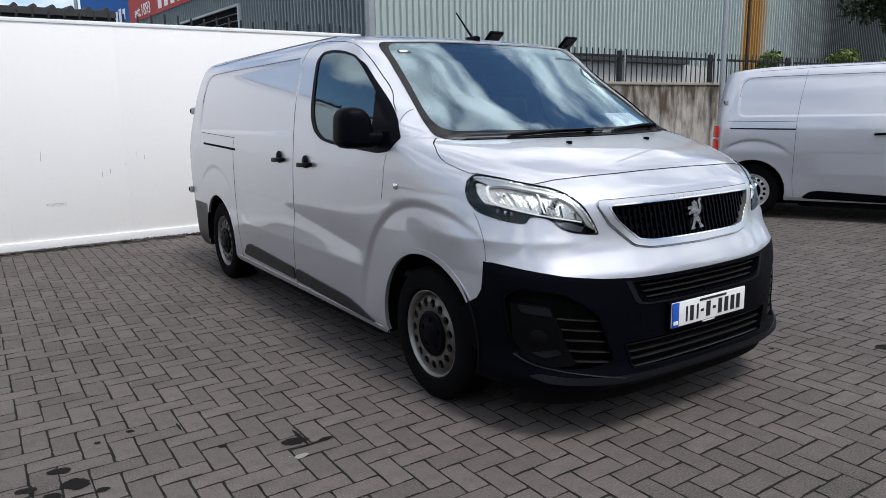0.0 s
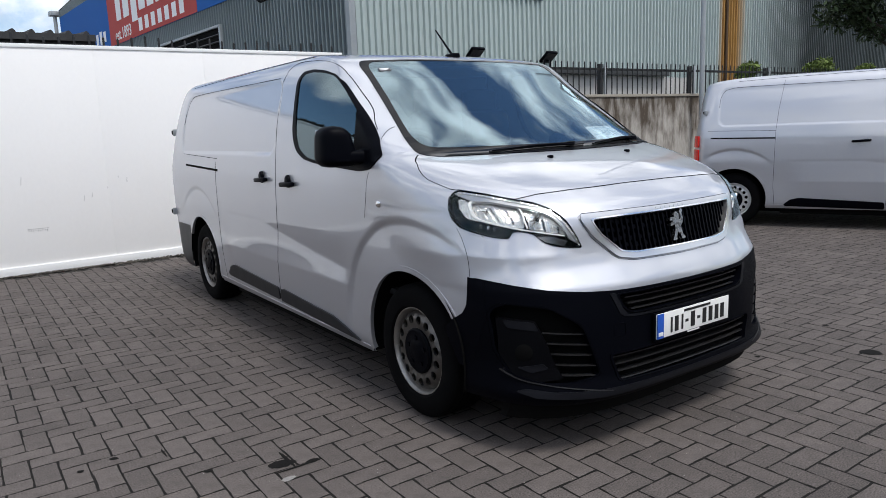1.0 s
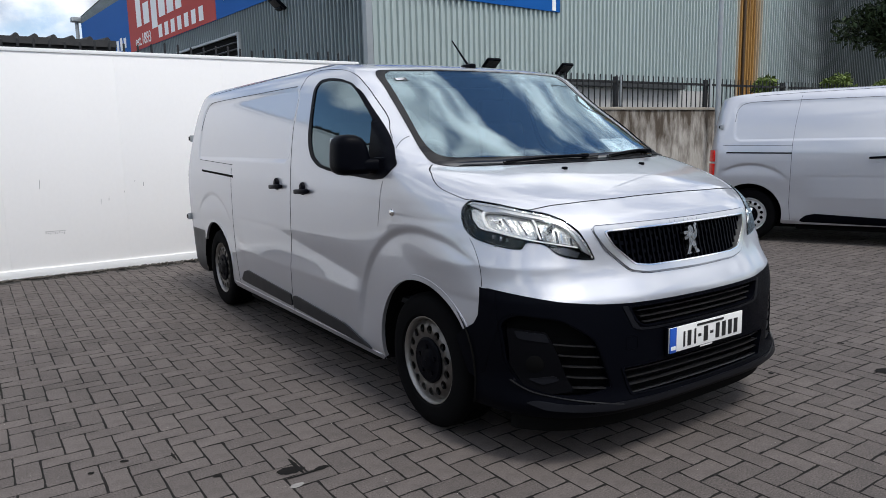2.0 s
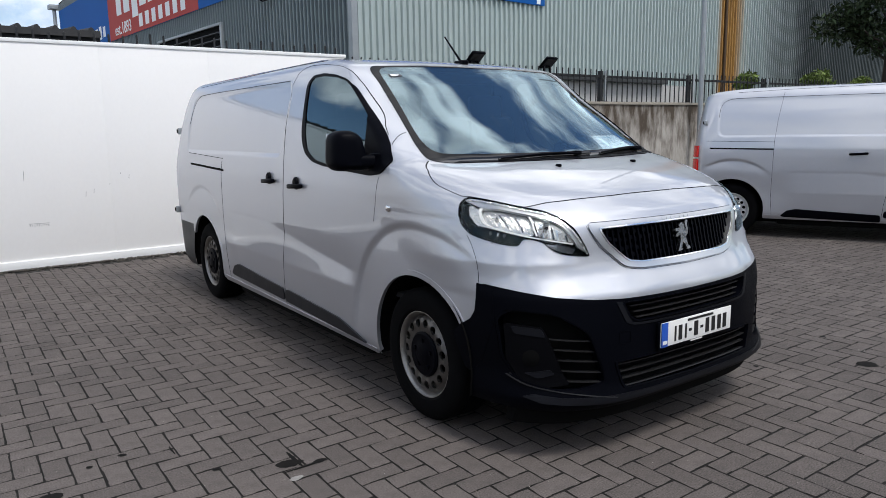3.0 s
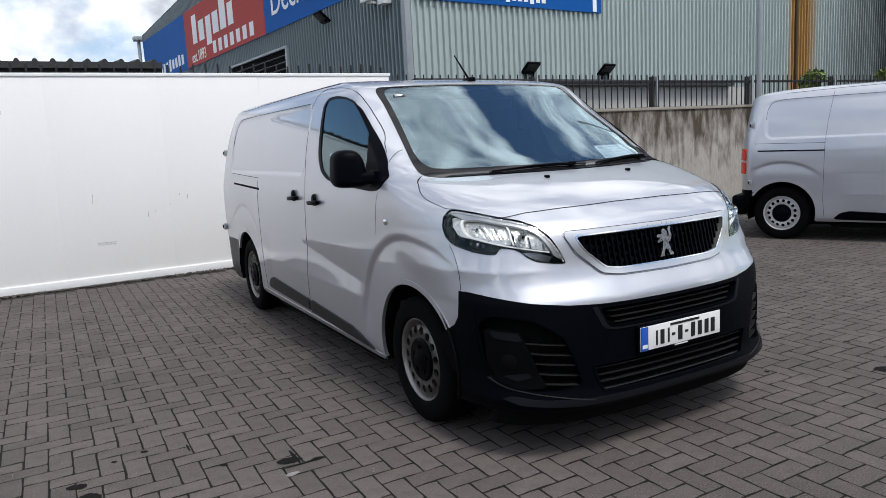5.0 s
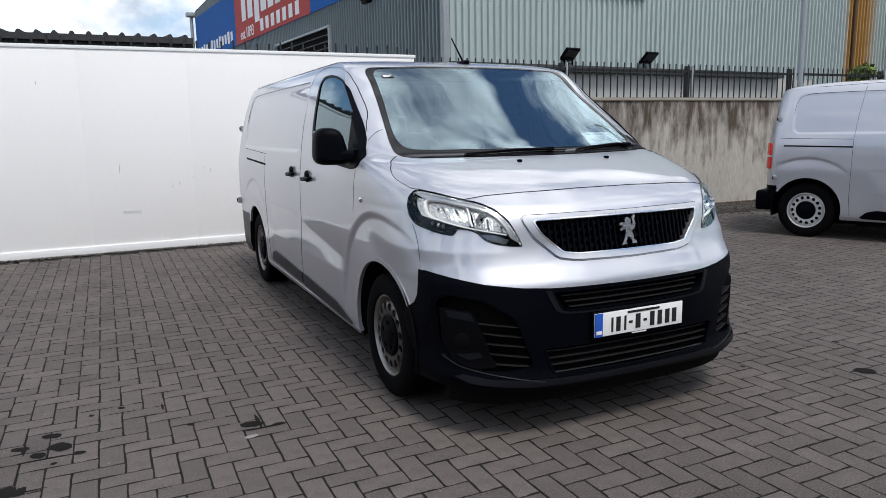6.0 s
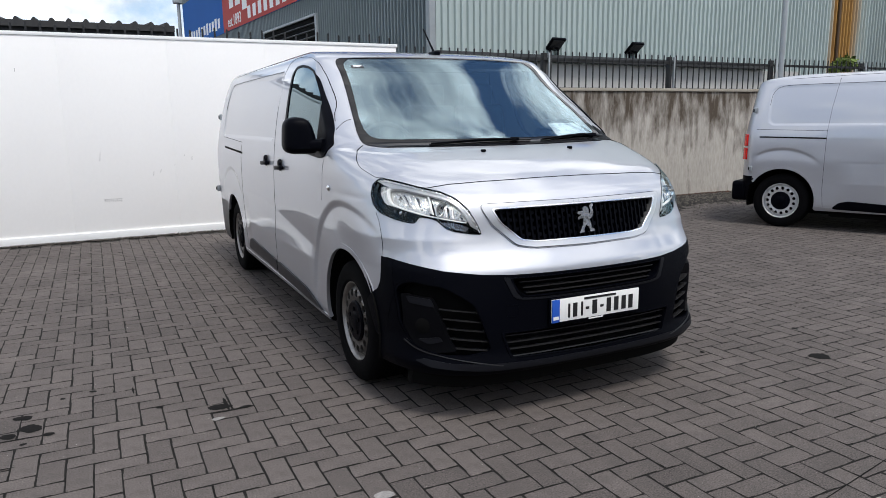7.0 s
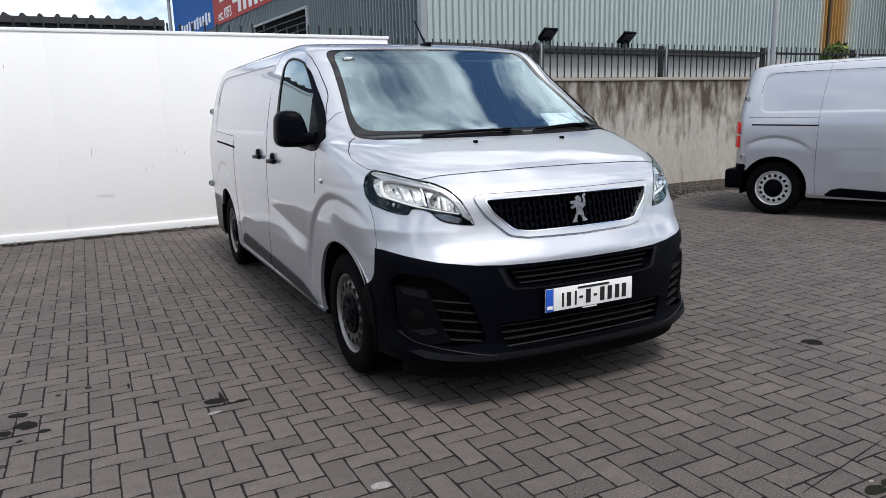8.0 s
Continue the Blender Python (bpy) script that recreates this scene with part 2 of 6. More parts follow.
def stained(m, axis, start, end, low, high):
    """Lets a surface's run-off stain or painted shade grow along one axis of its object."""
    nt = m.node_tree
    ramp = next(n for n in nt.nodes if n.type == "VALTORGB")
    noise_out = ramp.inputs["Fac"].links[0].from_socket
    tc, split, span, add = (nt.nodes.new("ShaderNode" + k) for k in ("TexCoord", "SeparateXYZ", "MapRange", "Math"))
    for k, v in (("From Min", start), ("From Max", end), ("To Min", low), ("To Max", high)):
        span.inputs[k].default_value = v
    nt.links.new(tc.outputs["Object"], split.inputs[0])
    nt.links.new(split.outputs[axis], span.inputs["Value"])
    nt.links.new(noise_out, add.inputs[0])
    nt.links.new(span.outputs["Result"], add.inputs[1])
    nt.links.new(add.outputs[0], ramp.inputs["Fac"])


stained(CONCRETE, "Z", 0.6, 1.8, -0.15, 0.17)
stained(RUST_BEFORE, "X", 15.42, 15.95, -0.45, 0.25)
stained(RUST_AFTER, "X", 16.85, 17.8, 0.35, -0.45)
# on this sheet the gradient is painted shade, deepening along x
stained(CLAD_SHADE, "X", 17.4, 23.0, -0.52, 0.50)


# ---- small builders ----
def mesh(name, verts, faces, smooth=True, angle=35):
    me = bpy.data.meshes.new(name)
    me.from_pydata([tuple(map(float, v)) for v in verts], [], [tuple(map(int, f)) for f in faces])
    me.update()
    if smooth:
        me.polygons.foreach_set("use_smooth", [True] * len(me.polygons))
        me.set_sharp_from_angle(angle=radians(angle))
    return me


def from_bm(name, bm, smooth=True, angle=35):
    me = bpy.data.meshes.new(name)
    bmesh.ops.recalc_face_normals(bm, faces=bm.faces)
    bm.to_mesh(me)
    bm.free()
    if smooth:
        me.polygons.foreach_set("use_smooth", [True] * len(me.polygons))
        me.set_sharp_from_angle(angle=radians(angle))
    return me


def part(name, data, material, parent=None, label="", at=None):
    """Links one mesh as an object, under a thing or a part if one is given."""
    me = from_bm(name, data) if isinstance(data, bmesh.types.BMesh) else data
    if material is not None and not me.materials:
        me.materials.append(material)
    ob = new(name, me)
    if at is not None:
        ob.matrix_basis = at if isinstance(at, Matrix) else Matrix.Translation(at)
    if parent is not None:
        ob.parent = parent
    return tagged(ob, label)


def thing(name, label, category, at=(0, 0, 0), group="", turn=0):
    ob = new(name)
    ob.empty_display_size = 0.2
    ob.matrix_basis = pose(*at, 0, 0, turn)
    return tagged(ob, label, category, group)


def box(bm, centre, size, bevel=0.0, turn=None, segments=2):
    m = Matrix.Translation(centre) @ (turn if turn is not None else Matrix()) @ Matrix.Diagonal((*size, 1))
    r = bmesh.ops.create_cube(bm, size=1.0, matrix=m)
    if bevel:
        edges = {e for v in r["verts"] for e in v.link_edges}
        bmesh.ops.bevel(bm, geom=list(edges), offset=bevel, segments=segments, affect="EDGES", profile=0.6)
    return bm


def boxed(centre, size, bevel=0.0, turn=None, segments=2):
    return box(bmesh.new(), centre, size, bevel, turn, segments)


def cyl(bm, a, b, r1, r2=None, n=20, caps=True):
    a, b = Vector(a), Vector(b)
    m = Matrix.Translation((a + b) / 2) @ (b - a).to_track_quat("Z", "Y").to_matrix().to_4x4()
    bmesh.ops.create_cone(bm, cap_ends=caps, segments=n, radius1=r1, radius2=r1 if r2 is None else r2, depth=(b - a).length, matrix=m)
    return bm


def lathe(profile, n=48, axis="x"):
    """Turns (radius, offset) pairs round the x axis."""
    verts, faces, k = [], [], len(profile)
    for i in range(n):
        a = 2 * math.pi * i / n
        verts += [(o, r * math.cos(a), r * math.sin(a)) for r, o in profile]
    for i in range(n):
        j = (i + 1) % n
        faces += [(i * k + q, i * k + q + 1, j * k + q + 1, j * k + q) for q in range(k - 1)]
    return verts, faces


def tube(path, r, n=10, taper=None):
    verts, faces = [], []
    pts = [Vector(p) for p in path]
    for i, p in enumerate(pts):
        d = (pts[min(i + 1, len(pts) - 1)] - pts[max(i - 1, 0)]).normalized()
        u = d.orthogonal().normalized() if i == 0 else (u - d * u.dot(d)).normalized()
        w, rr = d.cross(u), r if taper is None else r + (taper - r) * i / (len(pts) - 1)
        verts += [p + rr * (math.cos(2 * math.pi * q / n) * u + math.sin(2 * math.pi * q / n) * w) for q in range(n)]
    for i in range(len(pts) - 1):
        faces += [(i * n + q, i * n + (q + 1) % n, (i + 1) * n + (q + 1) % n, (i + 1) * n + q) for q in range(n)]
    faces += [tuple(range(n - 1, -1, -1)), tuple(range((len(pts) - 1) * n, len(pts) * n))]
    return verts, faces


def rounded(points, r=0.02, n=5):
    """A closed outline with its corners rounded; r may differ from corner to corner."""
    out, k = [], len(points)
    for i, p in enumerate(points):
        a, b = Vector(points[i - 1]), Vector(points[(i + 1) % k])
        p = Vector(p)
        rr = r[i] if isinstance(r, (list, tuple)) else r
        la, lb = (a - p).length, (b - p).length
        s, e = p + (a - p) * min(rr / la, 0.48), p + (b - p) * min(rr / lb, 0.48)
        for q in range(n + 1):
            t = q / n
            out.append(tuple((1 - t) ** 2 * s + 2 * t * (1 - t) * p + t * t * e))
    return out


def even(points, count, closed=True):
    """The outline resampled to so many evenly spaced points."""
    p = np.array(points + [points[0]] if closed else points, float)
    d = np.concatenate([[0], np.cumsum(np.hypot(*np.diff(p, axis=0).T))])
    s = np.linspace(0, d[-1], count + 1)[:-1] if closed else np.linspace(0, d[-1], count)
    return np.stack([np.interp(s, d, p[:, i]) for i in (0, 1)], 1)


def inside(px, py, outline):
    o = np.asarray(outline)
    hit = np.zeros(len(px), bool)
    x1, y1 = o[:, 0], o[:, 1]
    x2, y2 = np.roll(x1, -1), np.roll(y1, -1)
    for a, b, c, d in zip(x1, y1, x2, y2):
        if b != d:
            hit ^= ((b > py) != (d > py)) & (px < (c - a) * (py - b) / (d - b) + a)
    return hit


# ---- the van: nose towards -y, its length along +y, wheels on z = 0 ----
def spline(table, soften=0.0):
    """A smooth curve through (place, value) pairs that never overshoots."""
    X, Y = np.array([a for a, _ in table], float), np.array([b for _, b in table], float)
    h = np.diff(X)
    d, m = np.diff(Y) / h, np.zeros(len(X))
    for i in range(1, len(X) - 1):
        if d[i - 1] * d[i] > 0:
            w1, w2 = 2 * h[i] + h[i - 1], h[i] + 2 * h[i - 1]
            m[i] = (w1 + w2) / (w1 / d[i - 1] + w2 / d[i])
    m[0], m[-1] = d[0], d[-1]

    def exact(v):
        v = np.clip(np.asarray(v, float), X[0], X[-1])
        i = np.clip(np.searchsorted(X, v) - 1, 0, len(X) - 2)
        t = (v - X[i]) / h[i]
        return (2 * t**3 - 3 * t**2 + 1) * Y[i] + (t**3 - 2 * t**2 + t) * h[i] * m[i] + (3 * t**2 - 2 * t**3) * Y[i + 1] + (t**3 - t**2) * h[i] * m[i + 1]
    if not soften:
        return exact
    # iron out the kinks
    step = .001
    grid = np.arange(X[0] - .12, X[-1] + .12, step)
    raw = exact(grid)
    raw[grid < X[0]] += (grid[grid < X[0]] - X[0]) * m[0]
    raw[grid > X[-1]] += (grid[grid > X[-1]] - X[-1]) * m[-1]
    kernel = np.exp(-.5 * (np.arange(-.1, .1001, step) / soften) ** 2)
    ironed = np.convolve(raw, kernel / kernel.sum(), "same")
    return lambda v: np.interp(np.asarray(v, float), grid[101:-101], ironed[101:-101])


# by height: the nose's place on the centre line, half width, how far the front wraps round, how square it is, the tail
NOSE = spline([(.20, .06), (.235, .02), (.27, .0), (.34, .018), (.45, .018), (.56, .018), (.68, .02), (.71, .024), (.75, .045), (.80, .075), (.87, .10), (.95, .118),
               (1.0, .135), (1.04, .165), (1.08, .22), (1.12, .285), (1.16, .39), (1.20, .52), (1.235, .66), (1.26, .80), (1.30, .865), (1.4, 1.022), (1.6, 1.335),
               (1.75, 1.568), (1.785, 1.625), (1.81, 1.72), (1.84, 1.9), (1.86, 2.1), (1.875, 2.4), (1.885, 2.8)], .008)
HALF = spline([(.20, .90), (.235, .925), (.30, .945), (.40, .948), (.55, .950), (.70, .958), (.85, .965), (1.0, .965), (1.1, .962), (1.2, .95), (1.35, .925), (1.5, .895),
               (1.65, .855), (1.75, .82), (1.80, .795), (1.83, .765), (1.86, .70), (1.875, .60), (1.885, .45)], .006)
WRAP = spline([(.2, .95), (.5, 1.05), (.76, 1.14), (.9, 1.1), (1.08, 1.0), (1.15, .86), (1.2, .66), (1.253, .41), (1.3, .31), (1.35, .275), (1.435, .25), (1.516, .24), (1.6, .228), (1.674, .20), (1.75, .17), (1.8, .17), (1.885, .2)], .026)
BEND = spline([(.2, 4), (.5, 3.6), (.76, 3.0), (1.0, 3.0), (1.15, 2.7), (1.2, 2.4), (1.26, 2.05), (1.3, 2.0), (1.885, 2.0)], .03)
FLAT = spline([(.2, .25), (.5, .2778), (.76, .3333), (1.0, .3333), (1.15, .3704), (1.2, .45), (1.26, .62), (1.3, .70), (1.5, .74), (1.6, .74), (1.75, .62), (1.885, .55)], .02)
TAIL_LONG = spline([(.2, 4.98), (.35, 5.1), (.6, 5.13), (1.1, 5.12), (1.5, 5.05), (1.7, 5.0), (1.8, 4.95), (1.84, 4.89), (1.86, 4.79), (1.875, 4.6), (1.885, 4.3)])
OVERHANG = [0.0]   # metres by which the tail is shorter


TAIL_SHORT = spline([(.2, 4.98), (.35, 5.1), (.6, 5.13), (1.1, 5.12), (1.5, 5.065), (1.7, 5.03), (1.77, 5.01), (1.80, 4.985), (1.82, 4.94), (1.84, 4.84), (1.86, 4.62), (1.875, 4.3), (1.885, 3.9)])


def TAIL(z):
    return TAIL_SHORT(z) - OVERHANG[0] if OVERHANG[0] else TAIL_LONG(z)


AXLES, HUB_Z, ARCH = (0.89, 4.157), 0.33, 0.395
REAR_ROUND = 0.28


def smooth(a, b, v):
    t = np.clip((v - a) / (b - a), 0, 1)
    return t * t * (3 - 2 * t)


def swell(y, z):
    """Pressed shapes in the sides: flares over the wheels, a sunk field along the load bay, a hollow over the sill."""
    out = 0.0 * y
    for k, axle in enumerate(AXLES):
        r = np.hypot(y - axle, (z - HUB_Z - 0.01))
        sunk = np.interp(r, [.40, .44, .615, .640, .648], [.006, .003, -.013, -.002, 0])
        out = out + sunk * (1 if k == 0 else .7 * smooth(.72, .98, z)) * smooth(0.25, 0.5, z) * smooth(0.42, 0.62, y)
    reach = 4.60 - .58 * OVERHANG[0]
    cy, cz, hy, hz, rr = (2.44 + reach) / 2, 1.495, (reach - 2.44) / 2, 0.245, 0.10
    qx, qz = np.abs(y - cy) - hy + rr, np.abs(z - cz) - hz + rr
    d = np.hypot(np.maximum(qx, 0), np.maximum(qz, 0)) + np.minimum(np.maximum(qx, qz), 0) - rr
    out = out - 0.009 * (1 - smooth(-0.028, 0.0, d))
    # the lower doors: a swage at knee height, and over it a hollow that deepens towards the front
    zc = np.interp(y, [1.35, 1.6, 2.75], [.64, .66, .815])
    deep = .045 * (.835 - zc)
    lower = .014 * np.clip((z - .30) / .27, 0, 1)
    middle = .014 - (deep + .014) * (z - .57) / (zc - .57)
    upper = -deep * np.clip((.835 - z) / (.835 - zc), 0, 1)
    doors = np.where(z < .57, lower, np.where(z < zc, middle, upper))
    out = out + doors * smooth(1.40, 1.62, y) * (1 - smooth(3.35, 3.62, y))
    return out


def front(x, z):
    u = np.clip(np.abs(x) / HALF(z), 0, 0.9999)
    return NOSE(z) + WRAP(z) * (1 - (1 - u ** BEND(z)) ** FLAT(z))


def flank(y, z):
    u = np.clip((y - NOSE(z)) / WRAP(z), 0, 1)
    v = np.clip((y - TAIL(z) + REAR_ROUND) / REAR_ROUND, 0, 0.9999)
    x = HALF(z) * (1 - (1 - u) ** (1 / FLAT(z))) ** (1 / BEND(z)) * (1 - v**3) ** (1 / 3)
    return x + swell(y, z) * u * (1 - v)


def on_body(a, z, view, sign, off):
    """Points on the body's skin, off metres outside it. view 'F': a is x, seen from ahead; 'S': a is y, seen from the side sign."""
    a, z, e = np.asarray(a, float), np.asarray(z, float), 0.004
    if view == "F":
        y = front(a, z)
        n = np.stack([(front(a + e, z) - front(a - e, z)) / (2 * e), 0 * a - 1, (front(a, z + e) - front(a, z - e)) / (2 * e)], 1)
        p = np.stack([a, y, z], 1)
    else:
        x = flank(a, z)
        n = np.stack([0 * a + sign, -sign * sign * (flank(a + e, z) - flank(a - e, z)) / (2 * e), -(flank(a, z + e) - flank(a, z - e)) / (2 * e)], 1)
        p = np.stack([sign * x, a, z], 1)
    return p + off * n / np.linalg.norm(n, axis=1, keepdims=True)


def shell(outer_pts, inner_pts, faces, rim):
    """Joins an outer and an inner skin along their rim, a list of edges."""
    k = len(outer_pts)
    f = [tuple(q) for q in faces] + [tuple(k + i for i in reversed(q)) for q in faces]
    f += [(a, b, k + b, k + a) for a, b in rim]
    return np.concatenate([outer_pts, inner_pts]), f


def skin(outline, view, sign=1, off=0.003, thick=0.004, step=0.03, flip=False, name="skin"):
    """A panel of that outline that lies on the body, with thickness."""
    bm = bmesh.new()
    pts = [(-a if flip else a, z) for a, z in outline]
    bm.faces.new([bm.verts.new((a, z, 0)) for a, z in pts])
    lo, hi = np.min(pts, 0), np.max(pts, 0)
    for axis in (0, 1):
        for c in np.arange(math.ceil(lo[axis] / step) * step, hi[axis], step):
            no = (1, 0, 0) if axis == 0 else (0, 1, 0)
            bmesh.ops.bisect_plane(bm, geom=bm.verts[:] + bm.edges[:] + bm.faces[:], dist=1e-6, plane_co=(c, c, 0), plane_no=no)
    bmesh.ops.triangulate(bm, faces=[f for f in bm.faces if len(f.verts) > 4])
    bm.verts.index_update()
    q = np.array([v.co[:2] for v in bm.verts])
    faces = [[v.index for v in f.verts] for f in bm.faces]
    rim = [(e.link_loops[0].vert.index, e.link_loops[0].link_loop_next.vert.index) for e in bm.edges if len(e.link_loops) == 1]
    bm.free()
    v, f = shell(on_body(q[:, 0], q[:, 1], view, sign, off), on_body(q[:, 0], q[:, 1], view, sign, off - thick), faces, rim)
    me = mesh(name, v, f, angle=50)
    b2 = bmesh.new()
    b2.from_mesh(me)
    bmesh.ops.recalc_face_normals(b2, faces=b2.faces)
    b2.to_mesh(me)
    b2.free()
    return me


def band(outer, inner, view, sign=1, off=0.003, thick=0.005, count=120, flip=False, name="band"):
    """A surround between two outlines, lying on the body."""
    o, i = even(list(outer), count), even(list(inner), count)
    shift = min(range(count), key=lambda s: np.hypot(*(np.roll(i, -s, 0) - o).T).sum())
    i = np.roll(i, -shift, 0)
    rows = [o + (i - o) * t for t in (0, 0.25, 0.5, 0.75, 1)]
    q = np.concatenate(rows) * ((-1 if flip else 1), 1)
    faces, rim = [], []
    for r in range(4):
        faces += [(r * count + k, r * count + (k + 1) % count, (r + 1) * count + (k + 1) % count, (r + 1) * count + k) for k in range(count)]
    for base in (0, 4 * count):
        rim += [(base + k, base + (k + 1) % count) for k in range(count)]
    v, f = shell(on_body(q[:, 0], q[:, 1], view, sign, off), on_body(q[:, 0], q[:, 1], view, sign, off - thick), faces, rim)
    me = mesh(name, v, f, angle=50)
    b2 = bmesh.new()
    b2.from_mesh(me)
    bmesh.ops.recalc_face_normals(b2, faces=b2.faces)
    b2.to_mesh(me)
    b2.free()
    return me


def strip(path, width, view, sign=1, off=0.002, thick=0.004, flip=False, step=0.05, name="strip"):
    """A narrow ribbon along a line on the body: a shut gap, a ridge, a slat."""
    length = sum(math.dist(path[i], path[i + 1]) for i in range(len(path) - 1))
    p = even([tuple(q) for q in path], max(2, int(length / step) + 1), closed=False)
    d = np.gradient(p, axis=0)
    n = np.stack([-d[:, 1], d[:, 0]], 1) / np.linalg.norm(d, axis=1, keepdims=True)
    k = len(p)
    q = np.concatenate([p + n * width / 2, p - n * width / 2]) * ((-1 if flip else 1), 1)
    faces = [(i, i + 1, k + i + 1, k + i) for i in range(k - 1)]
    rim = [(i, i + 1) for i in range(k - 1)] + [(k + i + 1, k + i) for i in range(k - 1)] + [(k, 0), (k - 1, 2 * k - 1)]
    v, f = shell(on_body(q[:, 0], q[:, 1], view, sign, off), on_body(q[:, 0], q[:, 1], view, sign, off - thick), faces, rim)
    me = mesh(name, v, f, angle=50)
    b2 = bmesh.new()
    b2.from_mesh(me)
    bmesh.ops.recalc_face_normals(b2, faces=b2.faces)
    b2.to_mesh(me)
    b2.free()
    return me


def smooth_pane(me, s):
    """Draws a side pane onto one evenly curved sheet."""
    p = np.array([v.co[:] for v in me.vertices])
    y, z = p[:, 1] - 1.8, p[:, 2] - 1.45
    terms = np.stack([np.ones(len(p)), y, z, y * y, y * z, z * z], 1)
    k = len(p) // 2
    fit = np.linalg.lstsq(terms[:k], np.abs(p[:k, 0]), rcond=None)[0]
    for i, v in enumerate(me.vertices):
        v.co = (s * (float(terms[i % k] @ fit) - (.001 if i < k else .005)), p[i % k, 1], p[i % k, 2])
    me.update()
    me.set_sharp_from_angle(angle=radians(25))
    return me


def eased(line, times=3):
    """An open line with its corners cut away."""
    for _ in range(times):
        out = [line[0]]
        for p, q in zip(line, line[1:]):
            out += [(.75 * p[0] + .25 * q[0], .75 * p[1] + .25 * q[1]), (.25 * p[0] + .75 * q[0], .25 * p[1] + .75 * q[1])]
        line = out + [line[-1]]
    return line


def both(points):
    """Closes a half outline, given from the centre line outwards on one side, to a whole one."""
    return [(-a, z) for a, z in reversed(points) if a] + [(a, z) for a, z in points]


# outlines, seen from ahead (x, z) or from the side (y, z)
SCREEN = rounded([(-0.695, 1.774), (-0.35, 1.784), (0.35, 1.784), (0.695, 1.774), (0.722, 1.745), (0.72, 1.666), (0.736, 1.577), (0.759, 1.491), (0.781, 1.409), (0.798, 1.335), (0.788, 1.270), (0.73, 1.252), (0.6, 1.253), (0, 1.258), (-0.6, 1.253), (-0.73, 1.252), (-0.788, 1.270), (-0.798, 1.335), (-0.781, 1.409), (-0.759, 1.491), (-0.736, 1.577), (-0.72, 1.666), (-0.722, 1.745)], 0.03)
SCREEN_CLEAR = rounded([(-0.64, 1.769), (-0.3, 1.777), (0.3, 1.777), (0.64, 1.769), (0.682, 1.735), (0.686, 1.655), (0.702, 1.57), (0.727, 1.488), (0.75, 1.41), (0.76, 1.345), (0.735, 1.302), (0.68, 1.292), (0.55, 1.288), (0, 1.285), (-0.55, 1.288), (-0.68, 1.292), (-0.735, 1.302), (-0.76, 1.345), (-0.75, 1.41), (-0.727, 1.488), (-0.702, 1.57), (-0.686, 1.655), (-0.682, 1.735)], 0.03)
SIDE_WINDOW = rounded([(2.231, 1.705), (2.172, 1.752), (2.031, 1.755), (1.864, 1.736), (1.708, 1.702), (1.613, 1.657), (1.537, 1.602), (1.454, 1.546), (1.374, 1.494), (1.296, 1.442), (1.229, 1.393), (1.167, 1.339), (1.134, 1.286), (1.131, 1.237), (1.193, 1.199), (1.3, 1.186), (1.561, 1.2), (1.844, 1.218), (1.993, 1.239), (2.103, 1.286), (2.162, 1.353), (2.187, 1.418), (2.205, 1.559)], 0.03)
SIDE_CLEAR = rounded([(2.195, 1.703), (2.15, 1.735), (2.03, 1.739), (1.864, 1.722), (1.718, 1.692), (1.622, 1.648), (1.544, 1.592), (1.46, 1.536), (1.40, 1.494), (1.372, 1.460), (1.365, 1.388), (1.36, 1.209), (1.60, 1.22), (1.844, 1.236), (1.965, 1.252), (2.075, 1.303), (2.13, 1.389), (2.165, 1.53)], 0.025)
LAMP = rounded([(.533, .871), (.582, .875), (.642, .886), (.677, .903), (.706, .937), (.732, .949), (.768, .952), (.781, .922), (.824, .929), (.862, .945), (.889, .964), (.902, 1.002), (.900, 1.045), (.882, 1.089), (.856, 1.116), (.834, 1.119), (.784, 1.104), (.727, 1.082), (.665, 1.066), (.619, 1.038), (.579, .988), (.547, .915)], .012)
GRILLE_OUT = rounded(both([(.0, 1.006), (.30, 1.008), (.52, 1.005), (.525, .985), (.485, .915), (.385, .818), (.30, .803), (0, .797)]), 0.02)
GRILLE_IN = rounded(both([(.0, .984), (.30, .984), (.475, .981), (.445, .925), (.355, .842), (.28, .832), (0, .830)]), 0.015)
UPPER_INTAKE = rounded(both([(.0, .679), (.455, .679), (.42, .612), (.375, .588), (0, .584)]), 0.015)
LOWER_INTAKE = rounded(both([(.0, .432), (.505, .430), (.462, .308), (0, .296)]), 0.012)
FOG_POCKET = rounded([(.882, .46), (.876, .63), (.842, .672), (.72, .652), (.61, .566), (.54, .345), (.66, .325), (.77, .330), (.855, .362)], 0.03)
FOG_BEZEL = rounded([(.872, .45), (.862, .607), (.772, .598), (.723, .404), (.698, .352), (.782, .338), (.848, .366)], 0.012)
SIDE_INTAKE = rounded([(.762, .585), (.64, .560), (.60, .525), (.548, .345), (.692, .352), (.72, .404)], 0.01)


SEAM = [(.2, .64), (.52, .615), (.56, .575), (.60, .52), (.64, .503), (.70, .505), (.775, .515)]   # height and place of the joint between wing and bumper


def bumper_top(x):
    return np.interp(np.abs(x), [0, .45, .57, .71, .81, .89, .95], [.690, .694, .700, .720, .744, .766, .775])


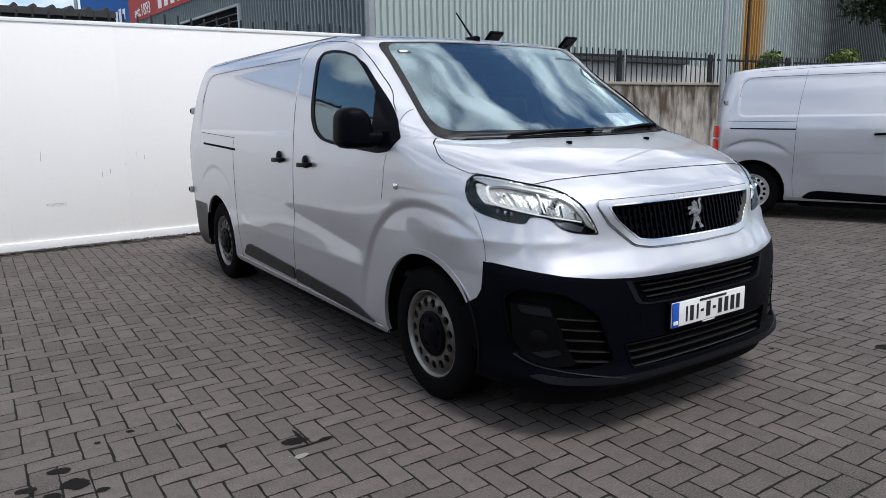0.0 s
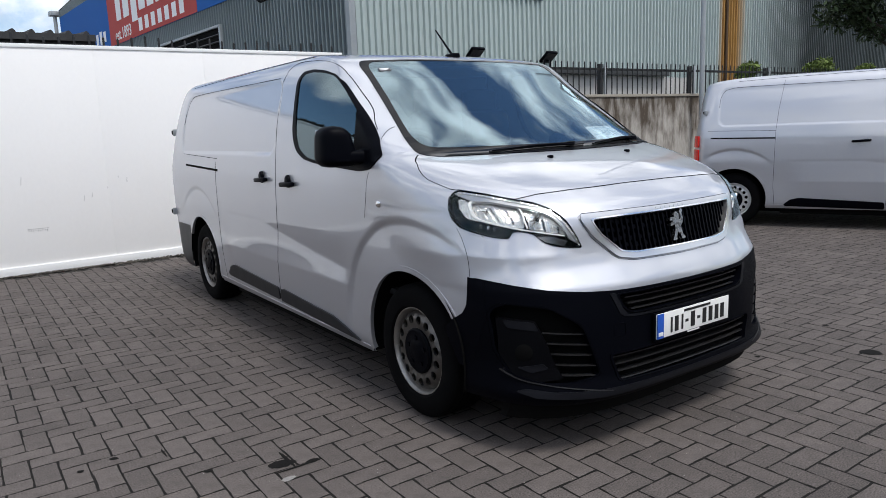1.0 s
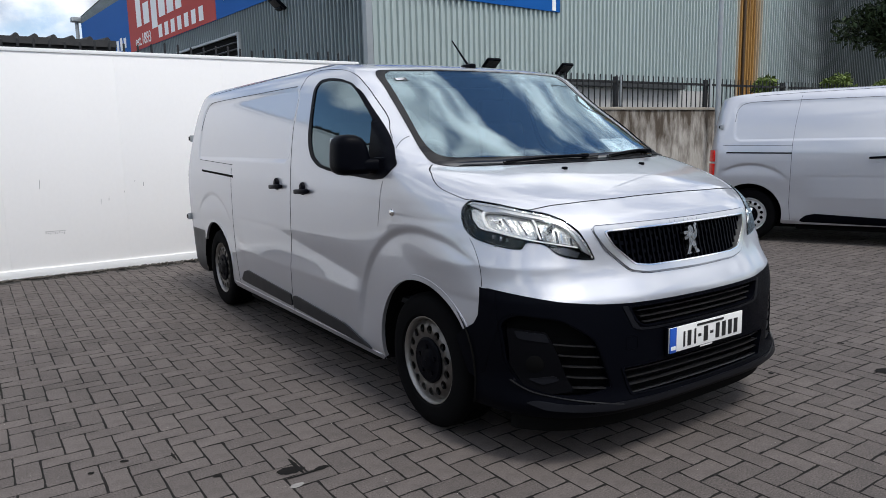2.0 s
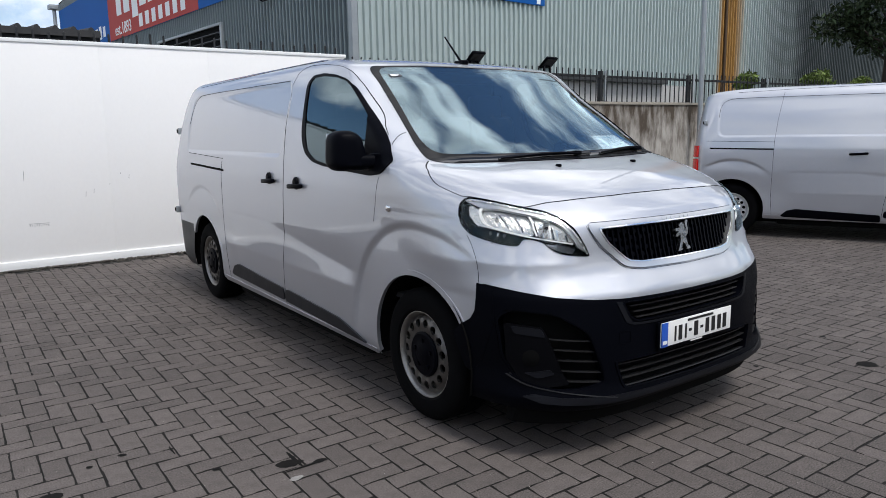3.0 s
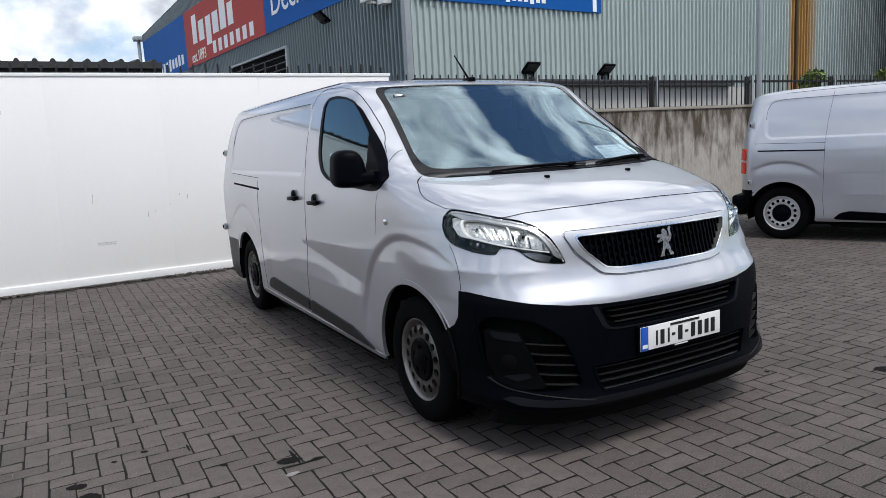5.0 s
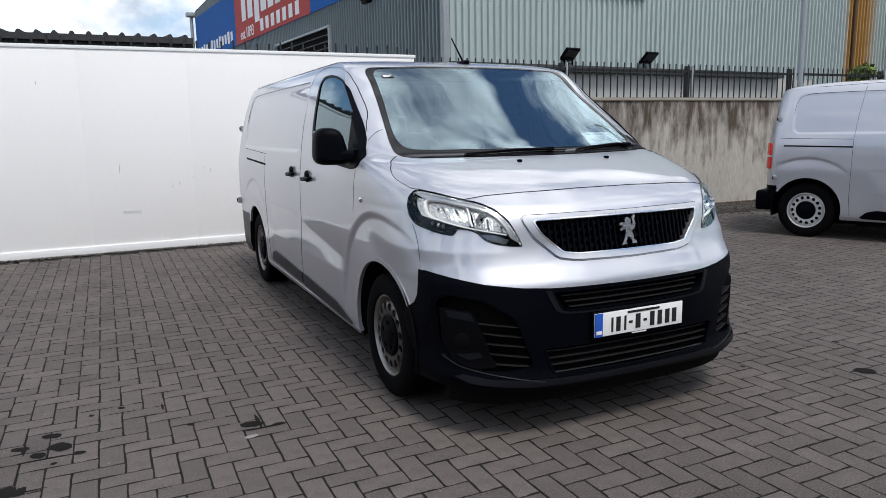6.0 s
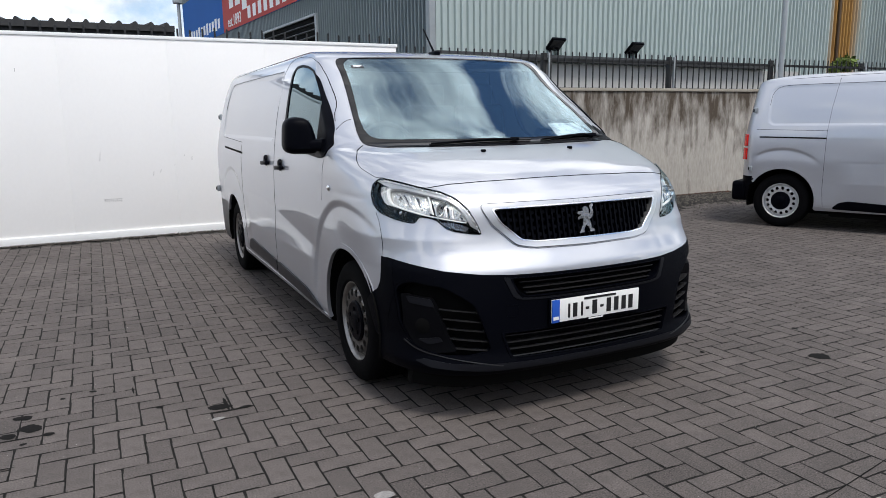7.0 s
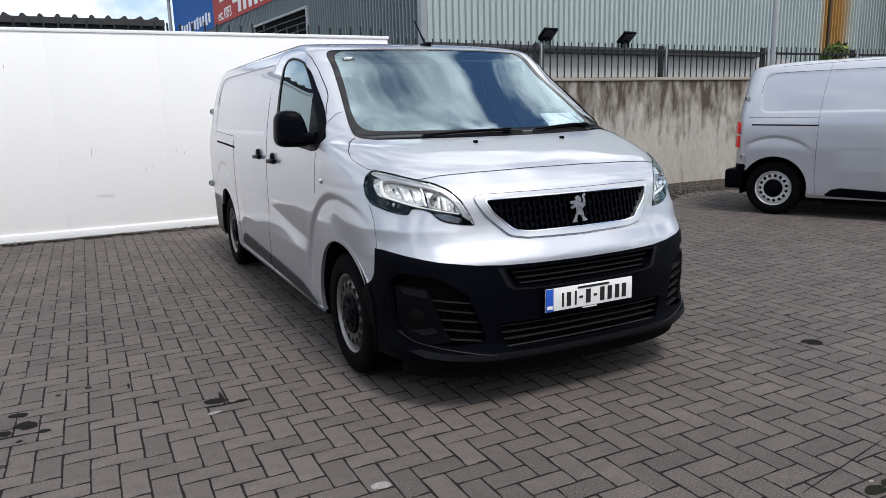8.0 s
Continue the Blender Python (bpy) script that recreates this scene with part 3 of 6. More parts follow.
def body_meshes():
    """The painted shell with real openings, and the black bumpers, from one lofted surface."""
    zs = np.concatenate([np.arange(.235, .535, .02), np.arange(.535, 1.0, .010), np.arange(1.0, 1.28, .01), np.arange(1.28, 1.75, .02), np.arange(1.75, 1.83, .012), np.arange(1.83, 1.87, .006), np.arange(1.87, 1.886, .003)])
    u1, n2, n3, n4 = np.linspace(0, .78, 44), 84, 290, 16
    rows = []
    for z in zs:
        w, n, f0, d, t = HALF(z), BEND(z), NOSE(z), WRAP(z), TAIL(z)
        ya = front(u1 * w, z)
        y2 = np.linspace(ya[-1], f0 + d, n2 + 1)[1:]
        x2 = w * (1 - np.clip(1 - (y2 - f0) / d, 0, 1) ** (1 / FLAT(z))) ** (1 / n)
        y3 = np.linspace(f0 + d, t - REAR_ROUND, n3 + 1)[1:]
        ph = np.linspace(0, math.pi / 2, n4 + 1)[1:]
        x = np.concatenate([u1 * w, x2, np.full(n3, w), w * np.cos(ph).clip(0) ** (2 / 3)])
        y = np.concatenate([ya, y2, y3, t - REAR_ROUND + REAR_ROUND * np.sin(ph) ** (2 / 3)])
        uu = np.clip((y - f0) / d, 0, 1)
        vv = np.clip((y - t + REAR_ROUND) / REAR_ROUND, 0, 1)
        x = x + np.where(x > .5, swell(y, np.full_like(y, z)) * uu * (1 - vv), 0)
        rows.append(np.stack([np.concatenate([-x[:0:-1], x]), np.concatenate([y[:0:-1], y]), np.full(2 * len(x) - 1, z)], 1))
    P = np.array(rows)
    nz, nu = P.shape[:2]
    V = P.reshape(-1, 3)
    half, n_front = nu // 2, 44 + n2 - 1
    col = np.abs(np.tile(np.arange(nu), nz) - half)
    is_front = col <= n_front + 2

    def snap(outline, view, sign, reach, closed=True):
        """Draws the nearest vertices onto an outline, so that the cut along it runs smoothly."""
        line = even(list(outline), max(60, int(sum(math.dist(outline[i], outline[i - 1]) for i in range(1, len(outline))) / .004)), closed)
        lo, hi = line.min(0) - reach, line.max(0) + reach
        a = V[:, 0] if view == "F" else V[:, 1]
        mask = (a > lo[0]) & (a < hi[0]) & (V[:, 2] > lo[1]) & (V[:, 2] < hi[1])
        mask &= is_front if view == "F" else (np.sign(V[:, 0]) == sign) & (np.abs(V[:, 0]) > .5)
        for i in np.flatnonzero(mask):
            q = (a[i], V[i, 2])
            d = np.hypot(line[:, 0] - q[0], line[:, 1] - q[1])
            j = int(d.argmin())
            if d[j] < reach:
                V[i] = on_body([line[j, 0]], [line[j, 1]], view, sign, 0)[0]

    I = np.arange(nz * nu).reshape(nz, nu)
    quads = np.stack([I[:-1, :-1], I[:-1, 1:], I[1:, 1:], I[1:, :-1]], -1).reshape(-1, 4)
    fcol = np.abs(np.tile(np.arange(nu - 1) + .5, nz - 1) - half)
    gone = np.zeros(len(quads), bool)
    mirrored = lambda o: [(-a, z) for a, z in o]
    cuts = [(SCREEN_CLEAR, "F", 1), (LAMP, "F", 1), (mirrored(LAMP), "F", 1), (GRILLE_IN, "F", 1), (LOWER_INTAKE, "F", 1),
            (FOG_POCKET, "F", 1), (mirrored(FOG_POCKET), "F", 1), (SIDE_CLEAR, "S", -1), (SIDE_CLEAR, "S", 1)]
    for axle in AXLES:
        ring = [(axle + ARCH * math.cos(a), HUB_Z + .012 + ARCH * math.sin(a)) for a in np.linspace(-.9, math.pi + .9, 60)]
        cuts += [(ring, "S", -1), (ring, "S", 1)]
    # the seam between painted shell and bumpers
    row0 = zs[int(np.abs(zs - .695).argmin())]
    m = is_front & (np.abs(V[:, 2] - row0) < .2) & (V[:, 1] < .62)
    z_old, fore, aft = V[:, 2].copy(), m & (col < 44), m & (col >= 44)
    for _ in range(6):
        V[m, 2] = z_old[m] + (bumper_top(V[m, 0]) - row0) * (1 - np.abs(z_old[m] - row0) / .2) * (1 - smooth(.52, .62, V[m, 1]))
        V[aft, 0] = np.sign(V[aft, 0]) * flank(V[aft, 1], V[aft, 2])
    V[fore, 1] = front(V[fore, 0], V[fore, 2])
    for sgn in (-1, 1):
        snap([(4.50, .24), (4.50, .625)], "S", sgn, .013, False)
        snap([(4.50, .625), (5.1 - OVERHANG[0], .625)], "S", sgn, .0105, False)
    for view_cut in cuts:
        snap(*view_cut, .0125)
    snap(UPPER_INTAKE, "F", 1, .007)
    cuts.append((UPPER_INTAKE, "F", 1))
    for outline, view, sign in cuts:
        c = V[quads].mean(1)
        a = c[:, 0] if view == "F" else c[:, 1]
        ok = (fcol <= n_front) if view == "F" else (np.sign(c[:, 0]) == sign) & (np.abs(c[:, 0]) > .5)
        line = even(list(outline), 200)
        gone |= ok & inside(a, c[:, 2], line)
        if view == "S" or outline is SCREEN_CLEAR or outline is GRILLE_IN:
            tight = (line - line.mean(0)) * (.975 if outline is SCREEN_CLEAR else .995) + line.mean(0)
            corner = V[quads]
            for k in range(4):
                gone |= ok & inside(corner[:, k, 0] if view == "F" else corner[:, k, 1], corner[:, k, 2], tight)
    c = V[quads].mean(1)
    seam = np.interp(c[:, 2], [q[0] for q in SEAM], [q[1] for q in SEAM])
    black = (c[:, 2] < bumper_top(c[:, 0])) & (c[:, 1] < seam - .03)
    tail = (c[:, 1] > 4.50) & (c[:, 2] < .625)
    out = []
    for name, keep in (("body", ~gone & ~black & ~tail), ("bumper", ~gone & black), ("rear_bumper", ~gone & tail)):
        q = quads[keep]
        used = np.unique(q)
        lookup = np.full(len(V), -1)
        lookup[used] = np.arange(len(used))
        faces = lookup[q].tolist()
        if name == "body":
            faces.append(lookup[I[-1]].tolist())
        out.append(mesh(name, V[used], faces, angle=40))
    return out


def wheel_parts(parent, x, y, sign, face, lip, words):
    """A steel wheel with fifteen round holes, tyre and black hub cap; its outer face looks to sign."""
    w = new("wheel")
    w.empty_display_size = 0.1
    w.parent, w.location = parent, (x, y, HUB_Z)
    tagged(w, words)
    prof = [(.215, -.10), (.225, -.115), (.26, -.118), (.30, -.112), (.318, -.100), (.327, -.085), (.328, -.045), (.322, -.042), (.322, -.036), (.328, -.033), (.328, .033), (.322, .036), (.322, .042),
            (.328, .045), (.327, .085), (.318, .100), (.30, .112), (.262, .118), (.225, .112), (.214, .10)]
    v, f = lathe(prof, 72)
    part("tyre", mesh("tyre", [(sign * a, b, c) for a, b, c in v], f), RUBBER, w, "black rubber tyre")
    prof = [(.208, -.09), (.20, -.06), (.19, .0), (.192, .05), (.198, .072), (.206, .086), (.2135, .096), (.2145, .102), (.2105, .102), (.206, .095), (.2005, .084), (.1985, .062)]
    v, f = lathe(prof, 72)
    part("rim", mesh("rim", [(sign * a, b, c) for a, b, c in v], f), lip, w, "scuffed silver rim edge")
    # the dished face, with real holes
    k, verts, faces = 15, [], []
    r_in, r_hole, r_out, seg = .118, .0205, .197, 16

    def depth(r):
        return float(np.interp(r, [.08, .105, .118, .13, .158, .177, .188, .197], [.090, .090, .090, .096, .097, .092, .076, .064]))
    for s in range(k):
        a0, aw = 2 * math.pi * s / k, math.pi / k
        base = len(verts)
        for q in range(seg):
            t = 2 * math.pi * q / seg
            c, sn = math.cos(t), math.sin(t)
            g = 1 / max(abs(c), abs(sn))
            r, a = (r_in + r_out) / 2 + (r_out - r_in) / 2 * c * g, a0 + aw * sn * g
            verts.append((depth(r), r * math.cos(a), r * math.sin(a)))
        for inset, dz in ((r_hole, 0), (r_hole * .97, -.014)):
            for q in range(seg):
                t = 2 * math.pi * q / seg
                r, a = .155 + inset * math.cos(t), a0 + inset * math.sin(t) / .155
                verts.append((depth(r) + dz, r * math.cos(a), r * math.sin(a)))
        for ring in (0, 1):
            faces += [(base + ring * seg + q, base + ring * seg + (q + 1) % seg, base + (ring + 1) * seg + (q + 1) % seg, base + (ring + 1) * seg + q) for q in range(seg)]
    base, prof, n = len(verts), [(.118, .090), (.112, .090), (.09, .091), (.06, .090)], 60
    lv, lf = lathe(prof, n)
    verts += lv
    faces += [tuple(base + i for i in q) for q in lf]
    bm = bmesh.new()
    me = mesh("wheel_face", [(sign * a, b, c) for a, b, c in verts], faces)
    bm.from_mesh(me)
    bmesh.ops.remove_doubles(bm, verts=bm.verts, dist=.0006)
    part("wheel_face", from_bm("wheel_face", bm), face, w, "silver pressed steel with round holes")
    cap = new_cap(sign)
    part("hub_cap", cap, PLASTIC, w, "black plastic hub cap")
    for q in range(5):
        a = 2 * math.pi * q / 5 + .3
        part("wheel_bolt", cyl(bmesh.new(), (sign * .090, .068 * math.cos(a), .068 * math.sin(a)), (sign * .111, .068 * math.cos(a), .068 * math.sin(a)), .013, .011, 6), PLASTIC, w)
    v, f = lathe([(.30, -.09), (.15, -.085), (.02, -.08)], 40)
    part("brake_drum", mesh("brake_drum", [(sign * (a + .05), b * .62, c * .62) for a, b, c in v], f), DARK, w)
    return w


def new_cap(sign):
    v, f = lathe([(.111, .086), (.112, .097), (.102, .105), (.064, .103), (.052, .109), (.030, .113), (.001, .114)], 48)
    return mesh("hub_cap", [(sign * a, b, c) for a, b, c in v], f)


def square_corners(van):
    """Presses the nose's corners and the wings' shoulders outwards, with all that sits on them."""
    seen = set()
    for ob in van.children_recursive:
        if ob.type != "MESH" or ob.data.name in seen or "wheel" in (ob.parent.name.split(".")[0], ob.name.split(".")[0]):
            continue
        seen.add(ob.data.name)
        place, up = ob.matrix_basis.copy(), ob.parent
        while up is not van:
            place, up = up.matrix_basis @ place, up.parent
        p = np.empty(3 * len(ob.data.vertices))
        ob.data.vertices.foreach_get("co", p)
        turn, move = np.array(place.to_3x3()), np.array(place.translation)
        q = p.reshape(-1, 3) @ turn.T + move
        x, y, z = q.T
        end = np.interp(z, [.7, 1.1], [.85, 1.4])
        amount = np.interp(z, [.40, .62, .72, .85, .93, 1.02, 1.12, 1.2, 1.27, 1.36], [0, .048, .064, .066, .040, .022, .034, .050, .052, 0])
        amount = amount * smooth(.5, .85, np.abs(x)) * (1 - smooth(0, 1, (y - end + .45) / .45))
        if not amount.any():
            continue
        q = q + amount[:, None] * np.stack([.5 * np.sign(x), 0 * x - .87, 0 * x], 1)
        ob.data.vertices.foreach_set("co", ((q - move) @ np.linalg.inv(turn).T).ravel())
        ob.data.update()


def build_van(label, at, shorter=0.0):
    """The whole van at its place; everything on it is a part."""
    OVERHANG[0] = shorter
    origin = Vector((0, 2.55, 0))
    van = thing("van", label, "van", (0, 0, 0))
    P = lambda name, data, material, under=van, text="": part(name, data, material, under, text)
    body, bumper, rear = body_meshes()
    shell_ob = P("body", body, SILVER, van, "silver metallic painted steel body")
    bump_ob = P("front_bumper", bumper, PLASTIC, van, "unpainted black plastic bumper")
    # bumper and trims: main van's grey paints in a reflection, the other's stay black
    P("rear_bumper", rear, PLASTIC if shorter else TRIM_PLASTIC, van, "black plastic rear bumper")
    P("bumper_step", boxed((0, 5.075 - shorter, .425), (1.74, .20, .25), .05, segments=4), PLASTIC, van, "black plastic rear step")
    # underside and wheel wells
    under = boxed((0, 2.66 - shorter / 2, .285), (1.36, 4.3 - shorter, .25), .05)
    P("underbody", under, DARK, van, "dark underside")
    # two dark boxes added to keep light out from under the van
    P("undertray", boxed((0, .40, .215), (1.44, .34, .05), .015), DARK, van)
    P("side_skirt", boxed((0, 2.55, .215), (1.74, 2.14, .11), .03), DARK, van)
    # black panel added below the chin, to deepen the shadow behind it
    xs = np.linspace(-.84, .84, 45)
    lip_y = front(xs, np.full_like(xs, .25))
    rim = [(.035, .262), (.075, .160), (.115, .160), (.095, .262)]
    dam = [(x, y + dy, z) for x, y in zip(xs, lip_y) for dy, z in rim]
    P("air_dam", mesh("air_dam", dam, [(4 * i + a, 4 * i + b, 4 * i + 4 + b, 4 * i + 4 + a) for i in range(44) for a, b in ((0, 1), (1, 2), (2, 3), (3, 0))] + [(0, 3, 2, 1), (176, 177, 178, 179)]), DARK, van, "black panel added under the bumper to block light")
    for axle in AXLES:
        for s in (-1, 1):
            verts, faces, n = [], [], 28
            for i in range(n + 1):
                a = math.pi * 1.16 * i / n - .08 * math.pi
                for xx in (.935, .50):
                    verts.append((s * xx, axle + .405 * math.cos(a), HUB_Z + .012 + .405 * math.sin(a)))
            faces = [(2 * i, 2 * i + 1, 2 * i + 3, 2 * i + 2) for i in range(n)]
            faces.append(tuple(2 * i + 1 for i in range(n + 1)))
            P("wheel_well", mesh("wheel_well", verts, faces), DARK, van, "black wheel well lining")
            lip = [(axle + (ARCH + .004) * math.cos(a), HUB_Z + .012 + (ARCH + .004) * math.sin(a)) for a in np.linspace(-.22, math.pi + .22, 70)]
            lip = [q for q in lip if q[1] > .25 and not (q[0] < .60 and q[1] < .56) and not (q[0] > 4.5 and q[1] < .62)]
            P("arch_lip", strip(lip, .026, "S", s, .0025, .02, step=.03), SILVER, van)
            wheel_parts(van, s * .815, axle, s, *((CLEAN_STEEL, CLEAN_STEEL, "clean silver steel wheel with black tyre") if shorter else (STEEL, RIM, "worn silver steel wheel with black tyre")))
    # sills
    for s in (-1, 1):
        cheek = [(y, z) for z, y in SEAM if .3 < z < .76] + [(.514, .762), (.44, .756), (.40, .60), (.44, .40), (.50, .36)]
        cheek = [(.53, .37)] + [q for q in cheek]
        P("bumper_cheek", skin(cheek, "S", s, .0012, .003, .02), PLASTIC, van, "black plastic bumper corner")
        P("sill", strip([(1.31, .247), (2.5, .258), (3.75, .27)], .028, "S", s, .004, .03), SILVER, van)
        front_trim = rounded([(1.40, .268), (1.60, .325), (1.72, .350), (2.435, .388), (2.475, .375), (2.485, .322), (2.47, .300)], .02)
        rear_trim = rounded([(2.505, .303), (2.51, .385), (3.36, .425), (3.46, .400), (3.53, .335), (3.5, .322)], .02)
        if shorter:
            rear_trim = [(y + .045 * (y > 3), z - .055) for y, z in rear_trim]
        P("door_trim", skin(front_trim, "S", s, .010, .012), PLASTIC if shorter else TRIM_PLASTIC, van, "black plastic lower door trim")
        P("door_trim", skin(rear_trim, "S", s, .010, .012), PLASTIC if shorter else TRIM_PLASTIC, van, "black plastic lower door trim")
        # shut gaps and rails
        for line in ([(1.203, 1.185), (1.216, 1.15), (1.228, 1.05), (1.250, .955)], [(2.47, 1.70), (2.445, 1.45), (2.40, 1.12), (2.43, .80), (2.487, .44), (2.50, .27)], [(3.685, 1.20), (3.69, .85), (3.695, .50), (3.675, .28)] if shorter else [(3.62, 1.20), (3.625, .85), (3.66, .58), (3.655, .50), (3.60, .28)],
                     [(2.47, 1.7), (2.42, 1.785), (2.36, 1.813), (2.299, 1.82), (2.221, 1.819), (2.134, 1.814), (2.049, 1.808), (1.963, 1.799), (1.882, 1.789), (1.803, 1.775), (1.741, 1.758), (1.701, 1.739), (1.664, 1.716), (1.631, 1.692), (1.598, 1.668), (1.565, 1.643), (1.532, 1.618), (1.496, 1.593), (1.459, 1.568), (1.422, 1.544), (1.385, 1.519), (1.348, 1.493), (1.314, 1.466), (1.285, 1.44), (1.25, 1.412), (1.225, 1.392)]):
            P("shut_gap", strip(line, (.0016 if line[1][1] > 1.7 else .0009 if line[0][0] < 1.3 else .0034), "S", s, .0012, .003, step=.02), DARK, van)
        if shorter:
            P("shut_gap", strip([(3.685, 1.20), (3.665, 1.45), (3.63, 1.70), (3.615, 1.80)], .003, "S", s, .0012, .003, step=.02), DARK, van)
        P("rail_gap", strip([(3.60 + .21 * shorter, 1.222 - .03 * (shorter > 0)), (min(4.52, 4.88 - shorter), 1.252 - .045 * (shorter > 0))], .004, "S", s, .0012, .003), DARK, van)
        P("door_rail", strip([(3.57 + .29 * shorter, 1.133 - .03 * (shorter > 0)), (4.44, 1.160 - .045 * (shorter > 0))], .017, "S", s, .0016, .004), DARK, van, "black sliding door rail slot")
        P("roof_gutter", strip([(2.12, 1.838), (2.5, 1.846), (3.5, 1.832), (4.55 - shorter, 1.812)], .0028, "S", s, .0012, .004), DARK, van, "black roof gutter seam")
        end = 4.60 - .58 * shorter
        # thin dark line along the recess's upper edge and rear corner
        P("recess_seam", strip(eased([(end - .012, 1.50), (end - .020, 1.64), (end - .09, 1.732), (end - .35, 1.741), (3.4, 1.742), (2.52, 1.741)]), .0045, "S", s, .0012, .003, step=.03), TRIM_PLASTIC, van, "dark line along the upper edge of the load bay pressing")
        # handles
        for hy, hz in ((2.625 + .375 * shorter, 1.097 - .125 * shorter), (2.19, 1.085)):
            h = new("door_handle")
            h.parent, h.location = van, (s * float(flank(np.array([hy]), np.array([hz]))[0]), hy, hz)
            tagged(h, "black plastic pull handle")
            bm = boxed((s * .034, 0, 0), (.024, .200, .050), .014, segments=3)
            for v in bm.verts:
                v.co.x -= s * .022 * (abs(v.co.y) / .1) ** 3
                v.co.z = v.co.z * max(.25, 1 - (v.co.y / .105) ** 2) ** .5 - .006 * v.co.y / .11
            part("grip", bm, PLASTIC, h)
            v, f = lathe([(.001, .0012), (.036, .0016), (.043, .0022), (.0455, .0012), (.046, -.004)], 32)
            part("recess", mesh("recess", [(s * a, b * .62, c - .016) for a, b, c in v], f), SILVER, h)
            if shorter:
                continue
            v, f = lathe([(.001, .022), (.022, .021), (.030, .014), (.032, .0)], 28)
            part("cap", mesh("cap", [(s * a, b * .92, c * 1.25 + .018) for a, b, c in v], f), PLASTIC, h)
        # side repeater
        v, f = lathe([(.022, -.004), (.0215, .004), (.017, .008), (.008, .011), (.0005, .012)], 28)
        x0 = float(flank(np.array([1.10]), np.array([1.036]))[0])
        P("side_repeater", mesh("side_repeater", [(s * (a + x0), b * 1.1 + 1.10, c * .8 + 1.036) for a, b, c in v], f), CHROME, van, "small clear side indicator")
        # windows
        P("window_surround", band(SIDE_WINDOW, SIDE_CLEAR, "S", s, .004, .010, 260), PLASTIC, van, "black window rubber and mirror triangle")
        triangle = rounded([(1.408, 1.512), (1.374, 1.492), (1.296, 1.440), (1.229, 1.391), (1.168, 1.338), (1.136, 1.286), (1.134, 1.238), (1.195, 1.201), (1.30, 1.189), (1.372, 1.195), (1.375, 1.39), (1.380, 1.462)], .015)
        lining = rounded([(1.50, 1.60), (1.38, 1.56), (1.20, 1.44), (1.10, 1.34), (1.08, 1.10), (2.30, 1.10), (2.30, 1.20), (1.42, 1.185), (1.41, 1.46)], .02)
        P("door_lining", skin(lining, "S", s, -.022, .006, .03), CABIN, van, "dark inner door lining")
        P("mirror_triangle", skin(triangle, "S", s, .0065, .006, .012), PLASTIC, van, "black plastic mirror base triangle")
        pane = P("side_window", smooth_pane(skin(SIDE_CLEAR, "S", s, .001, .004, .08), s), SIDE_GLASS, van, "tinted side window")
        pane.visible_shadow = False
        # mirror
        m = new("wing_mirror")
        m.parent, m.location = van, (s * 1.038, 1.36, 1.311)
        tagged(m, "large black door mirror")
        if s > 0:   # folded back along the door
            m.location, m.rotation_euler = (.985, 1.62, 1.325), (0, 0, radians(-78))
        bm = boxed((0, 0, .004), (.182, .155, .205), .068, segments=6)
        for v in bm.verts:
            t = (v.co.z + .1) / .2
            v.co.x += s * (.012 - .012 * t) if v.co.x * s > 0 else s * (.055 * t - .008)
            v.co.y += .025 * (v.co.x * s) / .09
            if v.co.z < -.055:
                v.co.y -= .006
        part("housing", bm, PLASTIC, m)
        bm = boxed((-s * .105, -.078, -.050), (.19, .075, .066), .022, Matrix.Rotation(s * .42, 4, "Z"), 4)
        part("arm", bm, PLASTIC, m)
        part("mirror_foot", boxed((-s * .118, -.110, -.050), (.05, .13, .092), .020, segments=3), PLASTIC, m)
        part("mirror_glass", boxed((0, .084, .008), (.15, .006, .165), .002), CHROME, m)
        # head lamp
        mir = s < 0
        lamp = new("head_lamp")
        lamp.parent = van
        tagged(lamp, "clear head lamp with chrome reflectors")
        fl = lambda o: [(-a, z) for a, z in o] if mir else list(o)
        part("housing", skin(fl(LAMP), "F", 1, -.040, .006, .03), DARK, lamp)
        part("reflector", skin(fl(rounded([(.864, 1.096), (.723, 1.066), (.732, .964), (.806, .974), (.880, 1.004), (.882, 1.05)], .012)), "F", 1, -.028, .012, .02), FROSTED, lamp, "ribbed chrome reflector")
        part("reflector", skin(fl(rounded([(.714, 1.063), (.656, 1.042), (.604, .985), (.577, .930), (.717, .958)], .012)), "F", 1, -.028, .012, .02), FROSTED, lamp, "chrome main beam reflector")
        part("top_strip", strip(eased(fl([(.862, 1.107), (.847, 1.112), (.788, 1.095), (.731, 1.076), (.669, 1.058), (.626, 1.030), (.588, .980), (.555, .920), (.541, .881)])), .0085, "F", 1, -.003, .012, step=.015), FROSTED, lamp, "bright upper edge strip")
        crown = [(.860, 1.104), (.846, 1.109), (.788, 1.092), (.731, 1.073), (.669, 1.055), (.628, 1.028), (.590, .978), (.557, .920), (.545, .889),
                 (.580, .912), (.600, .968), (.633, 1.016), (.674, 1.041), (.736, 1.059), (.793, 1.077), (.834, 1.078)]
        part("upper_bezel", skin(fl(crown), "F", 1, -.007, .010, .012), SATIN, lamp, "bright satin upper bezel")
